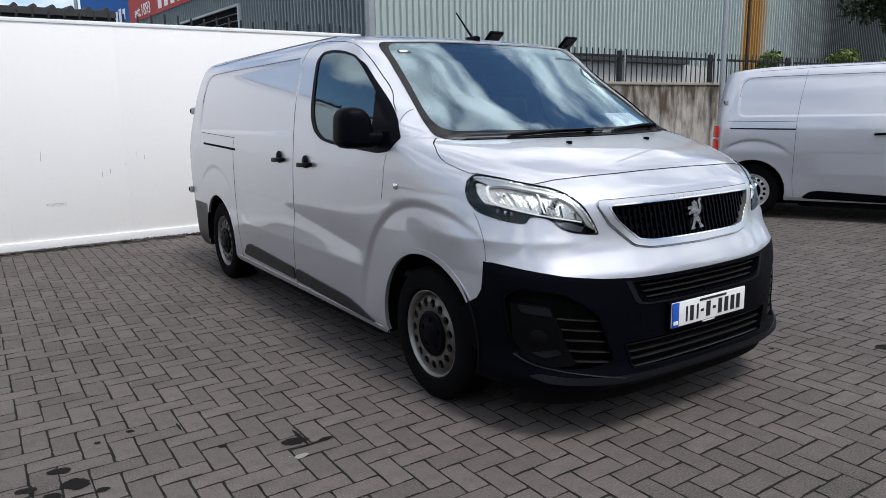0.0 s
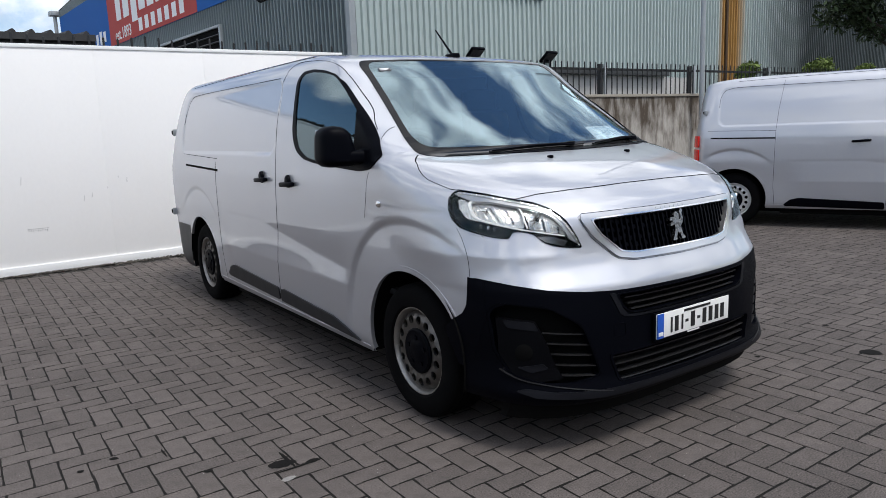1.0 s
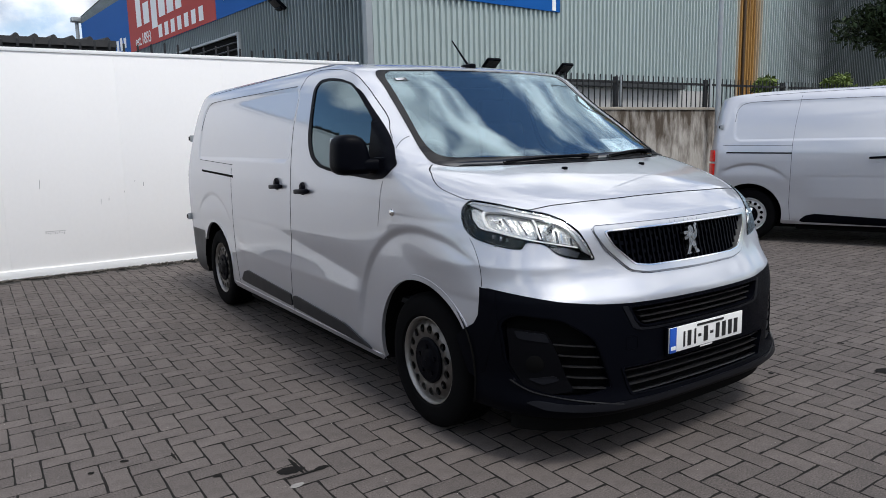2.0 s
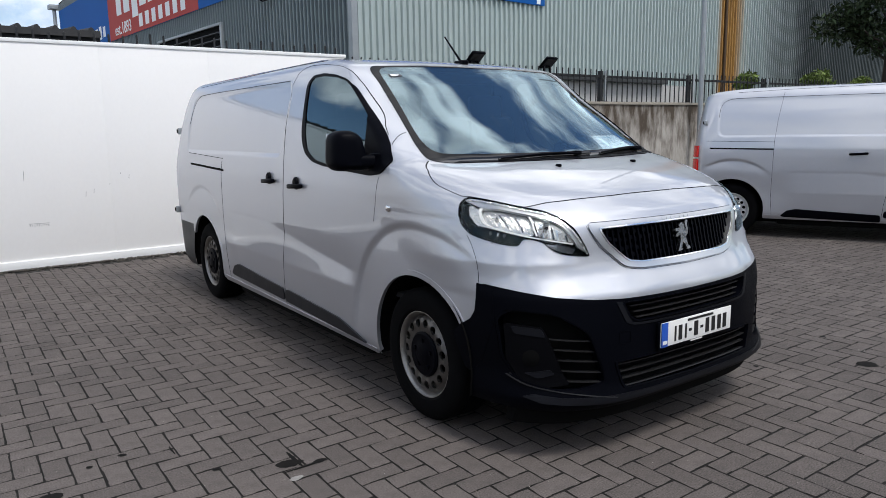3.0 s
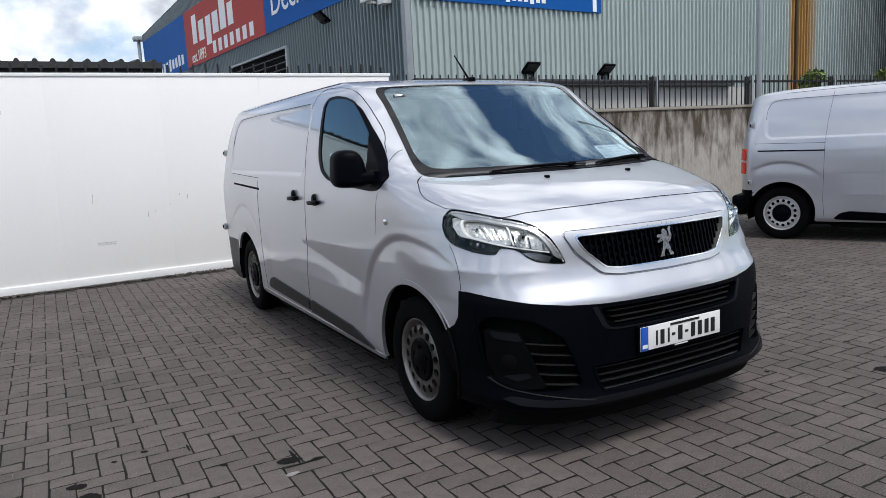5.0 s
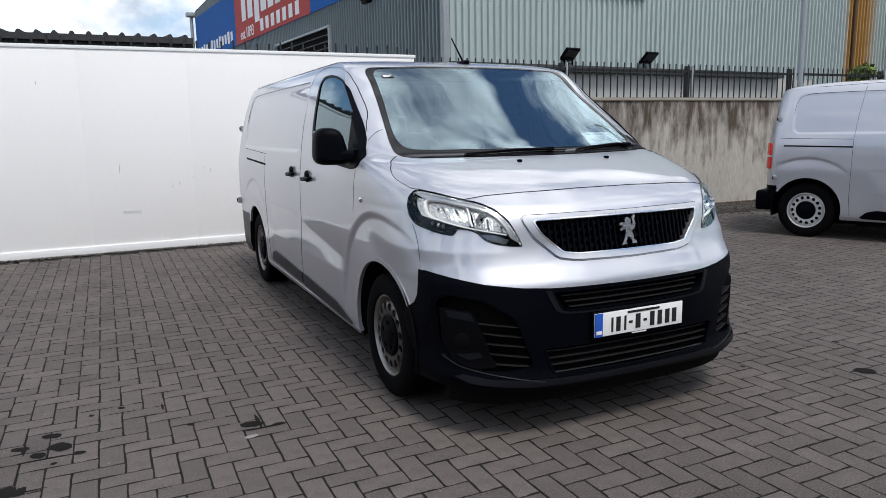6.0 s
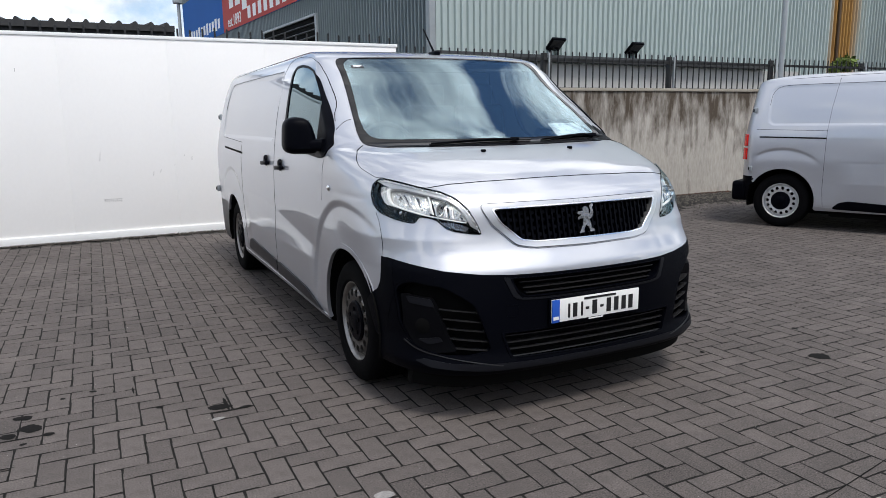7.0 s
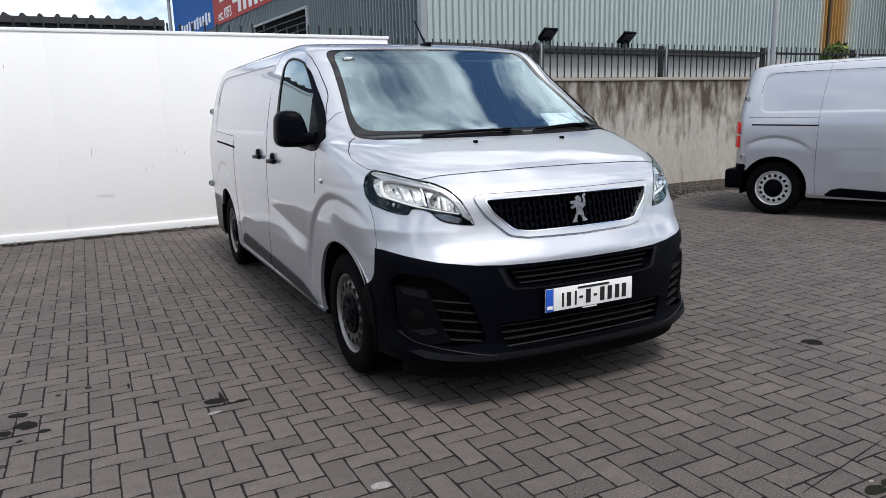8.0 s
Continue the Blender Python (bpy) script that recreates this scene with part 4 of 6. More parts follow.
        part("light_strip", strip(eased(fl([(.578, .927), (.604, .976), (.635, 1.022), (.674, 1.046), (.736, 1.064), (.793, 1.082), (.834, 1.082), (.850, 1.068), (.859, 1.030), (.854, 1.004), (.821, .986), (.767, .966), (.695, .949), (.594, .927)])), .0055, "F", 1, -.010, .014, step=.008), SIGN_WHITE, lamp, "white daytime light strip")
        part("divider", strip(fl([(.720, 1.050), (.722, 1.027), (.727, .996), (.722, .965)]), .006, "F", 1, -.012, .014, step=.01), SIGN_WHITE, lamp)
        part("indicator", skin(fl(rounded([(.70, .930), (.668, .905), (.60, .885), (.585, .905), (.64, .925)], .006)), "F", 1, -.020, .008), SMOKE, lamp, "dark smoked indicator")
        sg = -1 if mir else 1
        for bx, bz, br in ((.822, 1.042, .012), (.685, 1.000, .021)):
            cc = on_body([sg * bx], [bz], "F", 1, -.018)[0]
            part("bulb", cyl(bmesh.new(), cc + np.array((0, .015, 0)), cc + np.array((0, -.006, 0)), br, br * .5, 24), CHROME, lamp)
            part("bulb_socket", cyl(bmesh.new(), cc + np.array((0, -.005, 0)), cc + np.array((0, -.009, 0)), br * .45, br * .3, 16), PLASTIC, lamp)
        cc = on_body([sg * .672], [.998], "F", 1, -.020)[0]
        v, f = lathe([(.050, .010), (.044, -.002), (.034, -.014), (.020, -.022), (.004, -.025)], 32)
        aim = Vector((0, -1, 0)).to_track_quat("X", "Z").to_matrix().to_4x4()
        part("bowl", mesh("bowl", [Matrix.Translation(cc) @ aim @ Vector((a, b, c * .74)) for a, b, c in v], f), CHROME, lamp, "round chrome main beam bowl")
        # ribs of uneven width and gloss
        for q in range(13):
            xx = .736 + .0085 * q + .0022 * math.sin(q * 2.3)
            low, high = .975 + .0028 * q, 1.046 + .0020 * q
            cut = .020 * (q % 3 == 1)
            pts = on_body(sg * np.array([xx, xx + .001, xx + .002, xx]), np.array([low + cut, low + .025, high - .02, high - cut * .5]), "F", 1, -.029)
            part("rib", mesh("rib", *tube(pts, .0034 + .0018 * (q % 2), 8)), (FROSTED, CHROME, FROSTED, SMOKE, FROSTED)[q % 5], lamp)
        for q in range(6):
            xx = .612 + .017 * q
            low, high = .936 + .0045 * q, .968 + .012 * q
            pts = on_body(sg * np.array([xx, xx + .001, xx]), np.array([low, (low + high) / 2, high]), "F", 1, -.029)
            part("rib", mesh("rib", *tube(pts, .005, 8)), (SMOKE, FROSTED, CHROME)[q % 3], lamp)
        for k, (fx, fz) in enumerate(((.850, .972), (.833, .966), (.818, .962))):
            cc = on_body([sg * fx], [fz], "F", 1, -.022)[0]
            part("lower_reflector", boxed(cc, (.014, .010, .018), .004), (SMOKE, CHROME, SMOKE)[k], lamp)
        part("gasket", band(fl(LAMP), [((a - .735) * .994 + .735 if not mir else (a + .735) * .994 - .735, (z - 1.0) * .985 + 1.0) for a, z in fl(LAMP)], "F", 1, .0022, .02), GLOSS_BLACK, lamp)
        lens = part("lens", skin(fl(LAMP), "F", 1, .0065, .002, .015), CLEAR, lamp, "clear polycarbonate lens")
        lens.visible_shadow = False
        # fog pocket of the bumper
        fog = new("fog_pocket")
        fog.parent = van
        tagged(fog, "black fog lamp pocket with slatted intake")
        part("backing", skin(fl(FOG_POCKET), "F", 1, -.06, .004), DARK, fog)
        part("edge", band(fl(FOG_POCKET), [((a - .73) * .965 + .73 if not mir else (a + .73) * .965 - .73, (z - .49) * .965 + .49) for a, z in fl(FOG_POCKET)], "F", 1, -.002, .05), PLASTIC, fog)
        part("bezel", skin(fl(FOG_BEZEL), "F", 1, -.005, .03), BEZEL, fog, "black plastic fog lamp bezel")
        c, cn = on_body([-.815 if mir else .815], [.462], "F", 1, -.006)[0], on_body([-.815 if mir else .815], [.462], "F", 1, .012)[0]
        n = (cn - c) / np.linalg.norm(cn - c)
        part("fog_cover", cyl(bmesh.new(), c, c + n * .002, .038, .034, 32), DARK, fog, "round black blanking cover")
        for a0, z0, a1, z1 in ((.757, .548, .605, .528), (.746, .502, .590, .481), (.735, .455, .575, .436), (.726, .408, .560, .388), (.704, .362, .549, .346)):
            part("slat", strip(fl([(a0, z0), (a1, z1)]), .0035, "F", 1, -.012, .03, step=.03), SLAT, fog)
        part("bezel_top", skin(fl(rounded([(.848, .598), (.774, .592), (.766, .556), (.844, .566)], .008)), "F", 1, -.0025, .02, .02), LIT_BLACK, fog, "satin upper facet of the bezel, painted as lit")
        v, f = lathe([(.036, -.012), (.039, -.006), (.044, -.001), (.048, -.002), (.051, -.010)], 36)
        turn = Vector(n).to_track_quat("X", "Z").to_matrix().to_4x4()
        part("fog_ring", mesh("fog_ring", [Matrix.Translation(c) @ turn @ Vector(q) for q in v], f), BEZEL, fog, "satin black ring round the cover")
        part("fog_ledge", skin(fl(rounded([(.836, .396), (.764, .416), (.748, .396), (.800, .376)], .008)), "F", 1, -.002, .02, .02), LIT_BLACK, fog, "satin ledge under the cover, painted as lit")
        part("ridge", strip(fl([(.872, .384), (.852, .360), (.82, .342), (.735, .322), (.62, .300), (.505, .279)]), .0045, "F", 1, .005, .02, step=.02), SLAT, fog)
        # tail: lamps, hinges
        for z0, z1 in ((1.00, 1.145), (.83, .975)):
            o = rounded([(4.985 - shorter, z0), (5.075 - shorter, z0), (5.07 - shorter, z1), (4.985 - shorter, z1)], .012)
            P("tail_lamp", skin(o, "S", s, .016, .03, .02), RED_LENS, van, "red tail lamp")
        for z0 in (1.44, .72):
            x0 = float(flank(np.array([4.90 - shorter]), np.array([z0]))[0])
            P("rear_hinge", boxed((s * (x0 + .004), 4.925 - shorter, z0), (.045, .040, .060), .008), GALV, van, "pale metal rear door hinge")
            P("hinge_pin", boxed((s * (x0 + .010), 4.940 - shorter, z0), (.050, .012, .036), .004), DARK, van)
    # windscreen
    P("screen_surround", band(SCREEN, SCREEN_CLEAR, "F", 1, .003, .008, 320), FRIT, van, "black edge band of the windscreen")
    pane = P("windscreen", skin(SCREEN_CLEAR, "F", 1, .001, .004, .05), GLASS, van, "tinted laminated windscreen")
    pane.visible_shadow = False
    P("screen_label", skin(rounded([(-.640, 1.724), (-.568, 1.727), (-.566, 1.711), (-.638, 1.708)], .005), "F", 1, .003, .001), SMOKE, van, "small grey maker's mark")
    for k, z in enumerate((1.7215, 1.7145)):
        P("screen_print", skin([(-.630, z), (-.578 - .012 * k, z + .0025), (-.578 - .012 * k, z - .0010), (-.630, z - .0035)], "F", 1, .0045, .001), SIGN_WHITE, van, "pale line of small print")
    cowl = rounded([(-.66, 1.2575), (0, 1.2565), (.66, 1.2575), (.70, 1.2515), (0, 1.249), (-.70, 1.2515)], .003)
    P("cowl", skin(cowl, "F", 1, .004, .01, .03), PLASTIC, van, "black scuttle panel")
    P("scuttle_corner", skin(rounded([(.806, 1.340), (.828, 1.322), (.846, 1.290), (.862, 1.262), (.835, 1.250), (.770, 1.2535), (.690, 1.2575), (.740, 1.272), (.785, 1.296)], .006), "F", 1, .0055, .006, .02), PLASTIC, van, "black plastic corner of the scuttle")
    # wipers
    for path in ([(.03, 1.262), (-.06, 1.268), (-.22, 1.266), (-.48, 1.254)], [(.66, 1.272), (.60, 1.283), (.45, 1.276), (.22, 1.262)]):
        wiper = new("wiper")
        wiper.parent = van
        tagged(wiper, "black windscreen wiper")
        pts = [on_body([a], [z - .004], "F", 1, .020)[0] for a, z in even(path, 14, closed=False)]
        part("arm", mesh("arm", *tube(pts, .0075, 8, .004)), PLASTIC, wiper)
        pts = [on_body([a], [z], "F", 1, .010)[0] for a, z in even([(path[0][0] + .12, path[0][1] + .004), path[1], path[2], path[3]], 14, closed=False)]
        part("blade", mesh("blade", *tube(pts, .006, 6)), INK, wiper)
        c = on_body([path[0][0]], [path[0][1]], "F", 1, .02)[0]
        part("pivot", boxed(c, (.05, .03, .022), .008), PLASTIC, wiper)
    # bonnet: gaps, washer jets
    P("shut_gap", strip([(-.845, 1.122), (-.715, 1.079), (-.62, 1.094), (-.46, 1.103), (-.16, 1.110), (.16, 1.110), (.46, 1.103), (.62, 1.094), (.715, 1.079), (.845, 1.122)], .0022, "F", 1, .0012, .003, step=.02), DARK, van)
    for s in (-1, 1):
        P("shut_gap", strip([(s * .846, 1.119), (s * .862, 1.123), (s * .871, 1.135), (s * .878, 1.147), (s * .884, 1.161), (s * .882, 1.181), (s * .867, 1.209), (s * .838, 1.239), (s * .785, 1.263)], .0022, "F", 1, .0012, .003, step=.015), DARK, van)
        P("shut_gap", strip([(.563, .961), (.543, .927), (.525, .875), (.514, .822), (.503, .764)], .0014, "S", s, .0012, .003, step=.012), DARK, van)
        P("washer_jet", boxed(on_body([s * .28 + .02], [1.226], "F", 1, .004)[0], (.022, .026, .016), .006), PLASTIC, van, "small black washer jet")
    for s in (-1, 1):
        P("shut_gap", strip([(s * .890, 1.343), (s * .881, 1.353), (s * .862, 1.369), (s * .842, 1.383), (s * .820, 1.395), (s * .795, 1.402)], .0014, "F", 1, .0012, .003, step=.01), DARK, van)
    # grille
    grille = new("grille")
    grille.parent = van
    tagged(grille, "black grille in a satin chrome surround")
    part("grille_surround", band(GRILLE_OUT, GRILLE_IN, "F", 1, .010, .03, 200), SATIN, grille, "satin chrome surround")
    rim = [(.528, .990), (.490, .910), (.389, .813), (.30, .798), (0, .792)]
    part("shadow_gap", strip([(-x, z) for x, z in rim] + [(x, z) for x, z in reversed(rim[:-1])], .0011, "F", 1, .0015, .004, step=.03), DARK, grille)
    part("shadow_gap", strip([(-.530, .995), (-.522, 1.010), (-.30, 1.0125), (0, 1.0105), (.30, 1.0125), (.522, 1.010), (.530, .995)], .0013, "F", 1, .0015, .004, step=.03), DARK, grille)
    part("chrome_edge", band([(a * 1.022, (z - .905) * 1.075 + .905) for a, z in GRILLE_IN], [(a * 1.004, (z - .905) * 1.012 + .905) for a, z in GRILLE_IN], "F", 1, .0125, .02, 220), CHROME, grille, "polished chrome inner edge")
    part("backing", skin(GRILLE_IN, "F", 1, -.045, .004), DARK, grille)
    gi = even(list(GRILLE_IN), 400)
    for q in range(33):
        x = -.464 + .029 * q
        span = gi[np.abs(gi[:, 0] - x) < .006]
        if len(span) < 2:
            continue
        z0, z1 = span[:, 1].min() + .002, span[:, 1].max() - .002
        part("slat", strip([(x, z0), (x, z1)], .009, "F", 1, -.008, .03, step=.04), PLASTIC, grille)
        k = int((z1 - z0) / .030)
        for r in range(k):
            zz = z0 + (r + .5 + .25 * (q % 2)) * (z1 - z0) / max(k, 1)
            if zz < z1 - .008:
                part("stud", strip([(x + .004, zz), (x + .021, zz)], .017, "F", 1, -.014 if (q + r) % 2 else -.020, .012, step=.02), PLASTIC, grille)
    emblem = rounded([(-.046, .846), (-.014, .848), (-.016, .860), (.000, .884), (.016, .868), (.018, .848), (.046, .850), (.042, .862), (.030, .868), (.030, .892), (.022, .908), (.040, .918), (.050, .940), (.044, .962), (.056, .974), (.046, .982), (.030, .968), (.034, .944), (.022, .932), (.024, .958), (.006, .972), (-.012, .962), (-.010, .948), (-.042, .948), (-.046, .936), (-.020, .934), (-.044, .922), (-.044, .910), (-.012, .918), (-.016, .892), (-.030, .866)], .004, 2)
    part("emblem", skin(emblem, "F", 1, .014, .02, .02), EMBLEM, grille, "plain chrome emblem")
    for q in range(7):
        part("raised_bar", strip([(-.115 + .031 * q, .996), (-.098 + .031 * q, .996)], .008, "F", 1, .012, .002, step=.01), SATIN, grille)
    # intakes
    for nm, o, rows in (("upper_intake", UPPER_INTAKE, ((.402, .656), (.386, .629), (.370, .603))), ("lower_intake", LOWER_INTAKE, ((.492, .410), (.482, .377), (.471, .345), (.464, .316)))):
        intake = new(nm)
        intake.parent = van
        tagged(intake, "black slatted air intake")
        mid = float(np.mean([q[1] for q in o]))
        if nm == "upper_intake":
            for s in (-1, 1):
                part("end_facet", skin(rounded([(s * .452, .682), (s * .480, .682), (s * .438, .590), (s * .400, .584), (s * .424, .614)], .006), "F", 1, .003, .02, .02), LIT_BLACK, intake, "satin end facet of the intake, painted as lit")
            part("lip", strip(eased([(-.425, .588), (-.375, .576), (0, .571), (.375, .576), (.425, .588)]), .009, "F", 1, .0035, .01, step=.03), LIT_BLACK, intake, "satin lip under the intake, painted as lit")
        part("backing", skin([(q[0] * 1.06, (q[1] - mid) * 1.15 + mid) for q in o], "F", 1, -.06, .004), DARK, intake)
        part("edge", band(o, [(a * .975, (z - np.mean([q[1] for q in o])) * .93 + np.mean([q[1] for q in o])) for a, z in o], "F", 1, .004, .05, 160), PLASTIC, intake)
        for a, z in rows:
            part("slat", strip([(-a, z), (0, z - .002), (a, z)], .0045, "F", 1, -.012, .04, step=.04), SLAT, intake)
    P("chin", skin(rounded(both([(.0, .283), (.30, .285), (.56, .291), (.74, .300), (.82, .312), (.85, .298), (.80, .276), (.56, .260), (0, .254)]), .010), "F", 1, .005, .03, .03), LIT_BLACK, van, "protruding satin black chin lip, painted as lit")
    P("tow_cover", band(rounded([(-.475, .50), (-.415, .50), (-.415, .555), (-.475, .555)], .008), rounded([(-.473, .502), (-.417, .502), (-.417, .553), (-.473, .553)], .007), "F", 1, .0015, .004, 40), PLASTIC, van)
    # number plate, its characters as plain bars
    plate = new("number_plate")
    plate.parent, plate.location = van, (0, -.003, .508)
    tagged(plate, "white plate with blue band, characters as bars")
    part("holder", boxed((0, .012, -.004), (.535, .014, .128), .004), PLASTIC, plate)
    part("plate", boxed((.0, .002, 0), (.52, .006, .110), .002), PLATE_WHITE, plate)
    part("blue_band", boxed((-.2385, -.0025, 0), (.043, .004, .110), .0015), PLATE_BLUE, plate)
    part("country_bar", boxed((-.2385, -.0052, -.034), (.030, .002, .016), .0), PLATE_WHITE, plate)
    for bx, bw in ((-.150, .011), (-.115, .024), (-.075, .011), (-.043, .020), (.0, .028), (.043, .020), (.085, .026), (.131, .026), (.177, .026), (.220, .026)):
        tall = .012 if bw == .020 else .068
        part("character_bar", boxed((bx - .012, -.0022, -.006), (bw, .002, tall), .0), INK, plate)
    part("county_bar", boxed((.02, -.0022, .042), (.19, .002, .010), .0), INK, plate)
    part("dealer_bar", boxed((.0, .003, -.0615), (.085, .003, .006), .0), PLATE_WHITE, plate)
    # aerial
    aerial = new("aerial")
    aerial.parent, aerial.location = van, (.02, 1.775, 1.812)
    tagged(aerial, "black roof aerial")
    bm = boxed((0, .02, .014), (.045, .11, .034), .014, segments=3)
    part("foot", bm, PLASTIC, aerial)
    part("mast", mesh("mast", *tube([(0, .02, .02), (.004, .11, .105), (.008, .205, .195)], .008, 10, .0045)), PLASTIC, aerial)
    # cabin
    cabin = new("cabin")
    cabin.parent = van
    tagged(cabin, "dark cabin with a pale bulkhead")
    prof = [(.92, 1.06), (.90, 1.235), (1.00, 1.262), (1.25, 1.255), (1.40, 1.20), (1.46, 1.08), (1.42, .80), (1.0, .80)]
    k = len(prof)
    verts = [(x, y + .16 * (abs(x) / .8) ** 2, z) for x in np.linspace(-.80, .80, 17) for y, z in prof]
    faces = [(i * k + q, i * k + (q + 1) % k, (i + 1) * k + (q + 1) % k, (i + 1) * k + q) for i in range(16) for q in range(k)] + [tuple(range(k)), tuple(16 * k + q for q in reversed(range(k)))]
    part("dashboard", mesh("dashboard", verts, faces, angle=40), CABIN, cabin, "dark grey dashboard")
    part("bulkhead", boxed((0, 2.47, 1.15), (1.62, .03, 1.20), .01), BULKHEAD, cabin, "pale grey load bay bulkhead")
    part("headlining", boxed((0, 2.16, 1.765), (1.26, .58, .02), .008), BULKHEAD, cabin, "pale headlining")
    part("cabin_floor", boxed((0, 1.75, .56), (1.70, 1.5, .03), .005), CABIN, cabin)
    for x in (-.48, .18, .60):
        wide = .50 if x < 0 else .40
        part("seat_cushion", boxed((x, 1.83, .88), (wide, .52, .18), .06, segments=3), CLOTH, cabin, "dark cloth seat")
        part("seat_back", boxed((x, 2.20, 1.19), (wide, .16, .62), .06, Matrix.Rotation(-.16, 4, "X"), 3), CLOTH, cabin, "dark cloth seat back")
        part("head_rest", boxed((x, 2.28, 1.57), (.27, .09, .17), .035, segments=3), CLOTH, cabin, "dark head rest")
    ring = [(-.45 + .185 * math.cos(a), 1.50 + .06 * math.sin(a), 1.20 + .17 * math.sin(a)) for a in np.linspace(0, 2 * math.pi, 40)]
    part("steering_wheel", mesh("steering_wheel", *tube(ring, .016, 10)), CABIN, cabin, "black steering wheel")
    part("sun_visor", boxed((.42, 1.74, 1.735), (.42, .17, .018), .007, Matrix.Rotation(.25, 4, "X")), BULKHEAD, cabin, "pale sun visor")
    part("visor_label", boxed((.45, 1.735, 1.7235), (.11, .05, .002), .0, Matrix.Rotation(.25, 4, "X")), SIGN_WHITE, cabin, "pale warning label")
    sheet = new("notice_sheet")
    sheet.parent, sheet.location, sheet.rotation_euler = cabin, (.592, 1.065, 1.320), (radians(38), 0, radians(4))
    tagged(sheet, "white printed sheet behind the windscreen")
    part("sheet", boxed((0, 0, 0), (.235, .13, .0016), .0), PAPER, sheet)
    for q in range(4):
        part("print_bar", boxed((-.02 + .015 * (q % 2), .045 - .028 * q, .0012), (.16 - .03 * (q % 2), .006, .0008), .0), PALE_INK, sheet)
    square_corners(van)
    # set the thing's base under its middle and bring it to its place
    for c in van.children:
        c.location = c.location - origin
    van.matrix_basis = at @ Matrix.Translation(origin)
    return van


main_van = build_van("silver panel van with black bumpers on the block paving", Matrix())
other = Matrix.Translation((5.53, 3.36, 0)) @ Matrix.Rotation(radians(24), 4, "Z") @ Matrix.Translation((.93, -4.157, 0))
van_two = build_van("shorter silver panel van parked before the stained concrete wall", other, .40)
OVERHANG[0] = 0.0
for v_ob in (main_van, van_two):
    tagged(v_ob, group="parked silver vans")


# ---- the yard ----
def plain(name, verts, faces, material, label, category="", kind="structure", smooth_it=False):
    ob = part(name, mesh(name, verts, faces, smooth_it), material)
    return tagged(ob, label, category, "", kind)


ground = plain("ground", [(-400, -400, -.030), (400, -400, -.030), (400, 400, -.030), (-400, 400, -.030)], [(0, 1, 2, 3)], ASPHALT, "worn dark asphalt ground round the yard", "ground")

# white boarded wall behind the van
WALL_Y, WALL_X0, WALL_X1, WALL_TOP = 6.86, -9.0, 1.86, 2.43
wall_white = part("wall_white", boxed(((WALL_X0 + WALL_X1) / 2, WALL_Y + .09, WALL_TOP / 2 - .01), (WALL_X1 - WALL_X0 - .02, .14, WALL_TOP), .0), WHITE_WALL)
tagged(wall_white, "white painted boarded wall with vertical seams", "wall", "", "structure")
seams = [WALL_X1, 1.22, .02, -1.18, -2.38, -3.58, -4.78, -5.98, -7.18, -8.38, WALL_X0]
for a, b in zip(seams[1:], seams):
    part("panel", boxed(((a + b) / 2, WALL_Y + .008, (WALL_TOP - .04 + .07) / 2), (b - a - (.0016 if b == WALL_X1 else .0003), .016, WALL_TOP - .11), .0003), WHITE_WALL, wall_white)
part("skirting", boxed(((WALL_X0 + WALL_X1) / 2, WALL_Y - .004, .045), (WALL_X1 - WALL_X0, .03, .09), .004), WHITE_TRIM, wall_white, "white painted skirting board")
part("cap", boxed(((WALL_X0 + WALL_X1) / 2, WALL_Y + .075, WALL_TOP - .02), (WALL_X1 - WALL_X0 + .04, .17, .04), .004), WHITE_TRIM, wall_white, "white capping board")
# scuffs: a comb of short scratches, and single ones
for q in range(9):
    part("scuff", boxed((-2.02 + .022 * q, WALL_Y - .0005, .468 - .006 * (q % 3)), (.006, .001, .022 - .007 * (q % 2)), .0), SCUFF, wall_white)
part("scuff", boxed((-1.93, WALL_Y - .0005, .482), (.20, .001, .004), .0), SCUFF, wall_white)
for sx, sz, sh in ((-1.445, .77, .06), (-1.36, .80, .05), (-1.19, .87, .02), (-1.07, .985, .02), (-.98, .945, .05), (-2.81, 2.0, .04), (-2.03, 1.0, .10)):
    part("scuff", boxed((sx, WALL_Y - .0005, sz), (.004, .001, sh), .0, Matrix.Rotation(.12, 4, "Y")), SCUFF, wall_white)

# unseen plain walls added behind and beside; the south one blocks low sky light
wall_south = part("wall_south", boxed((2.0, -15.2, 3.0), (36.0, .3, 6.0), .0), RENDER_WALL)
tagged(wall_south, "added unseen plain grey wall closing the yard", "wall", "", "structure")
wall_west = part("wall_west", boxed((-15.9, -4.0, 1.5), (.3, 22.1, 3.0), .0), RENDER_WALL)
tagged(wall_west, "added unseen plain grey wall closing the yard", "wall", "", "structure")

# stained concrete retaining wall
CW_Y, CW_TOP = 6.70, 1.80
bm = bmesh.new()
bmesh.ops.create_grid(bm, x_segments=90, y_segments=14, size=.5, matrix=Matrix.Translation((WALL_X1 + 9.9, CW_Y, CW_TOP / 2)) @ Matrix.Rotation(radians(90), 4, "X") @ Matrix.Diagonal((19.8, CW_TOP, 1, 1)))
for v in bm.verts:
    v.co.y += .012 * noise.noise(v.co * .8)
wall_concrete = part("wall_concrete", boxed((WALL_X1 + 9.9, CW_Y + .30, CW_TOP / 2 - .02), (19.8, .55, CW_TOP), .0), CONCRETE)
tagged(wall_concrete, "rain-stained concrete retaining wall", "wall", "", "structure")
part("wall_face", bm, CONCRETE, wall_concrete)
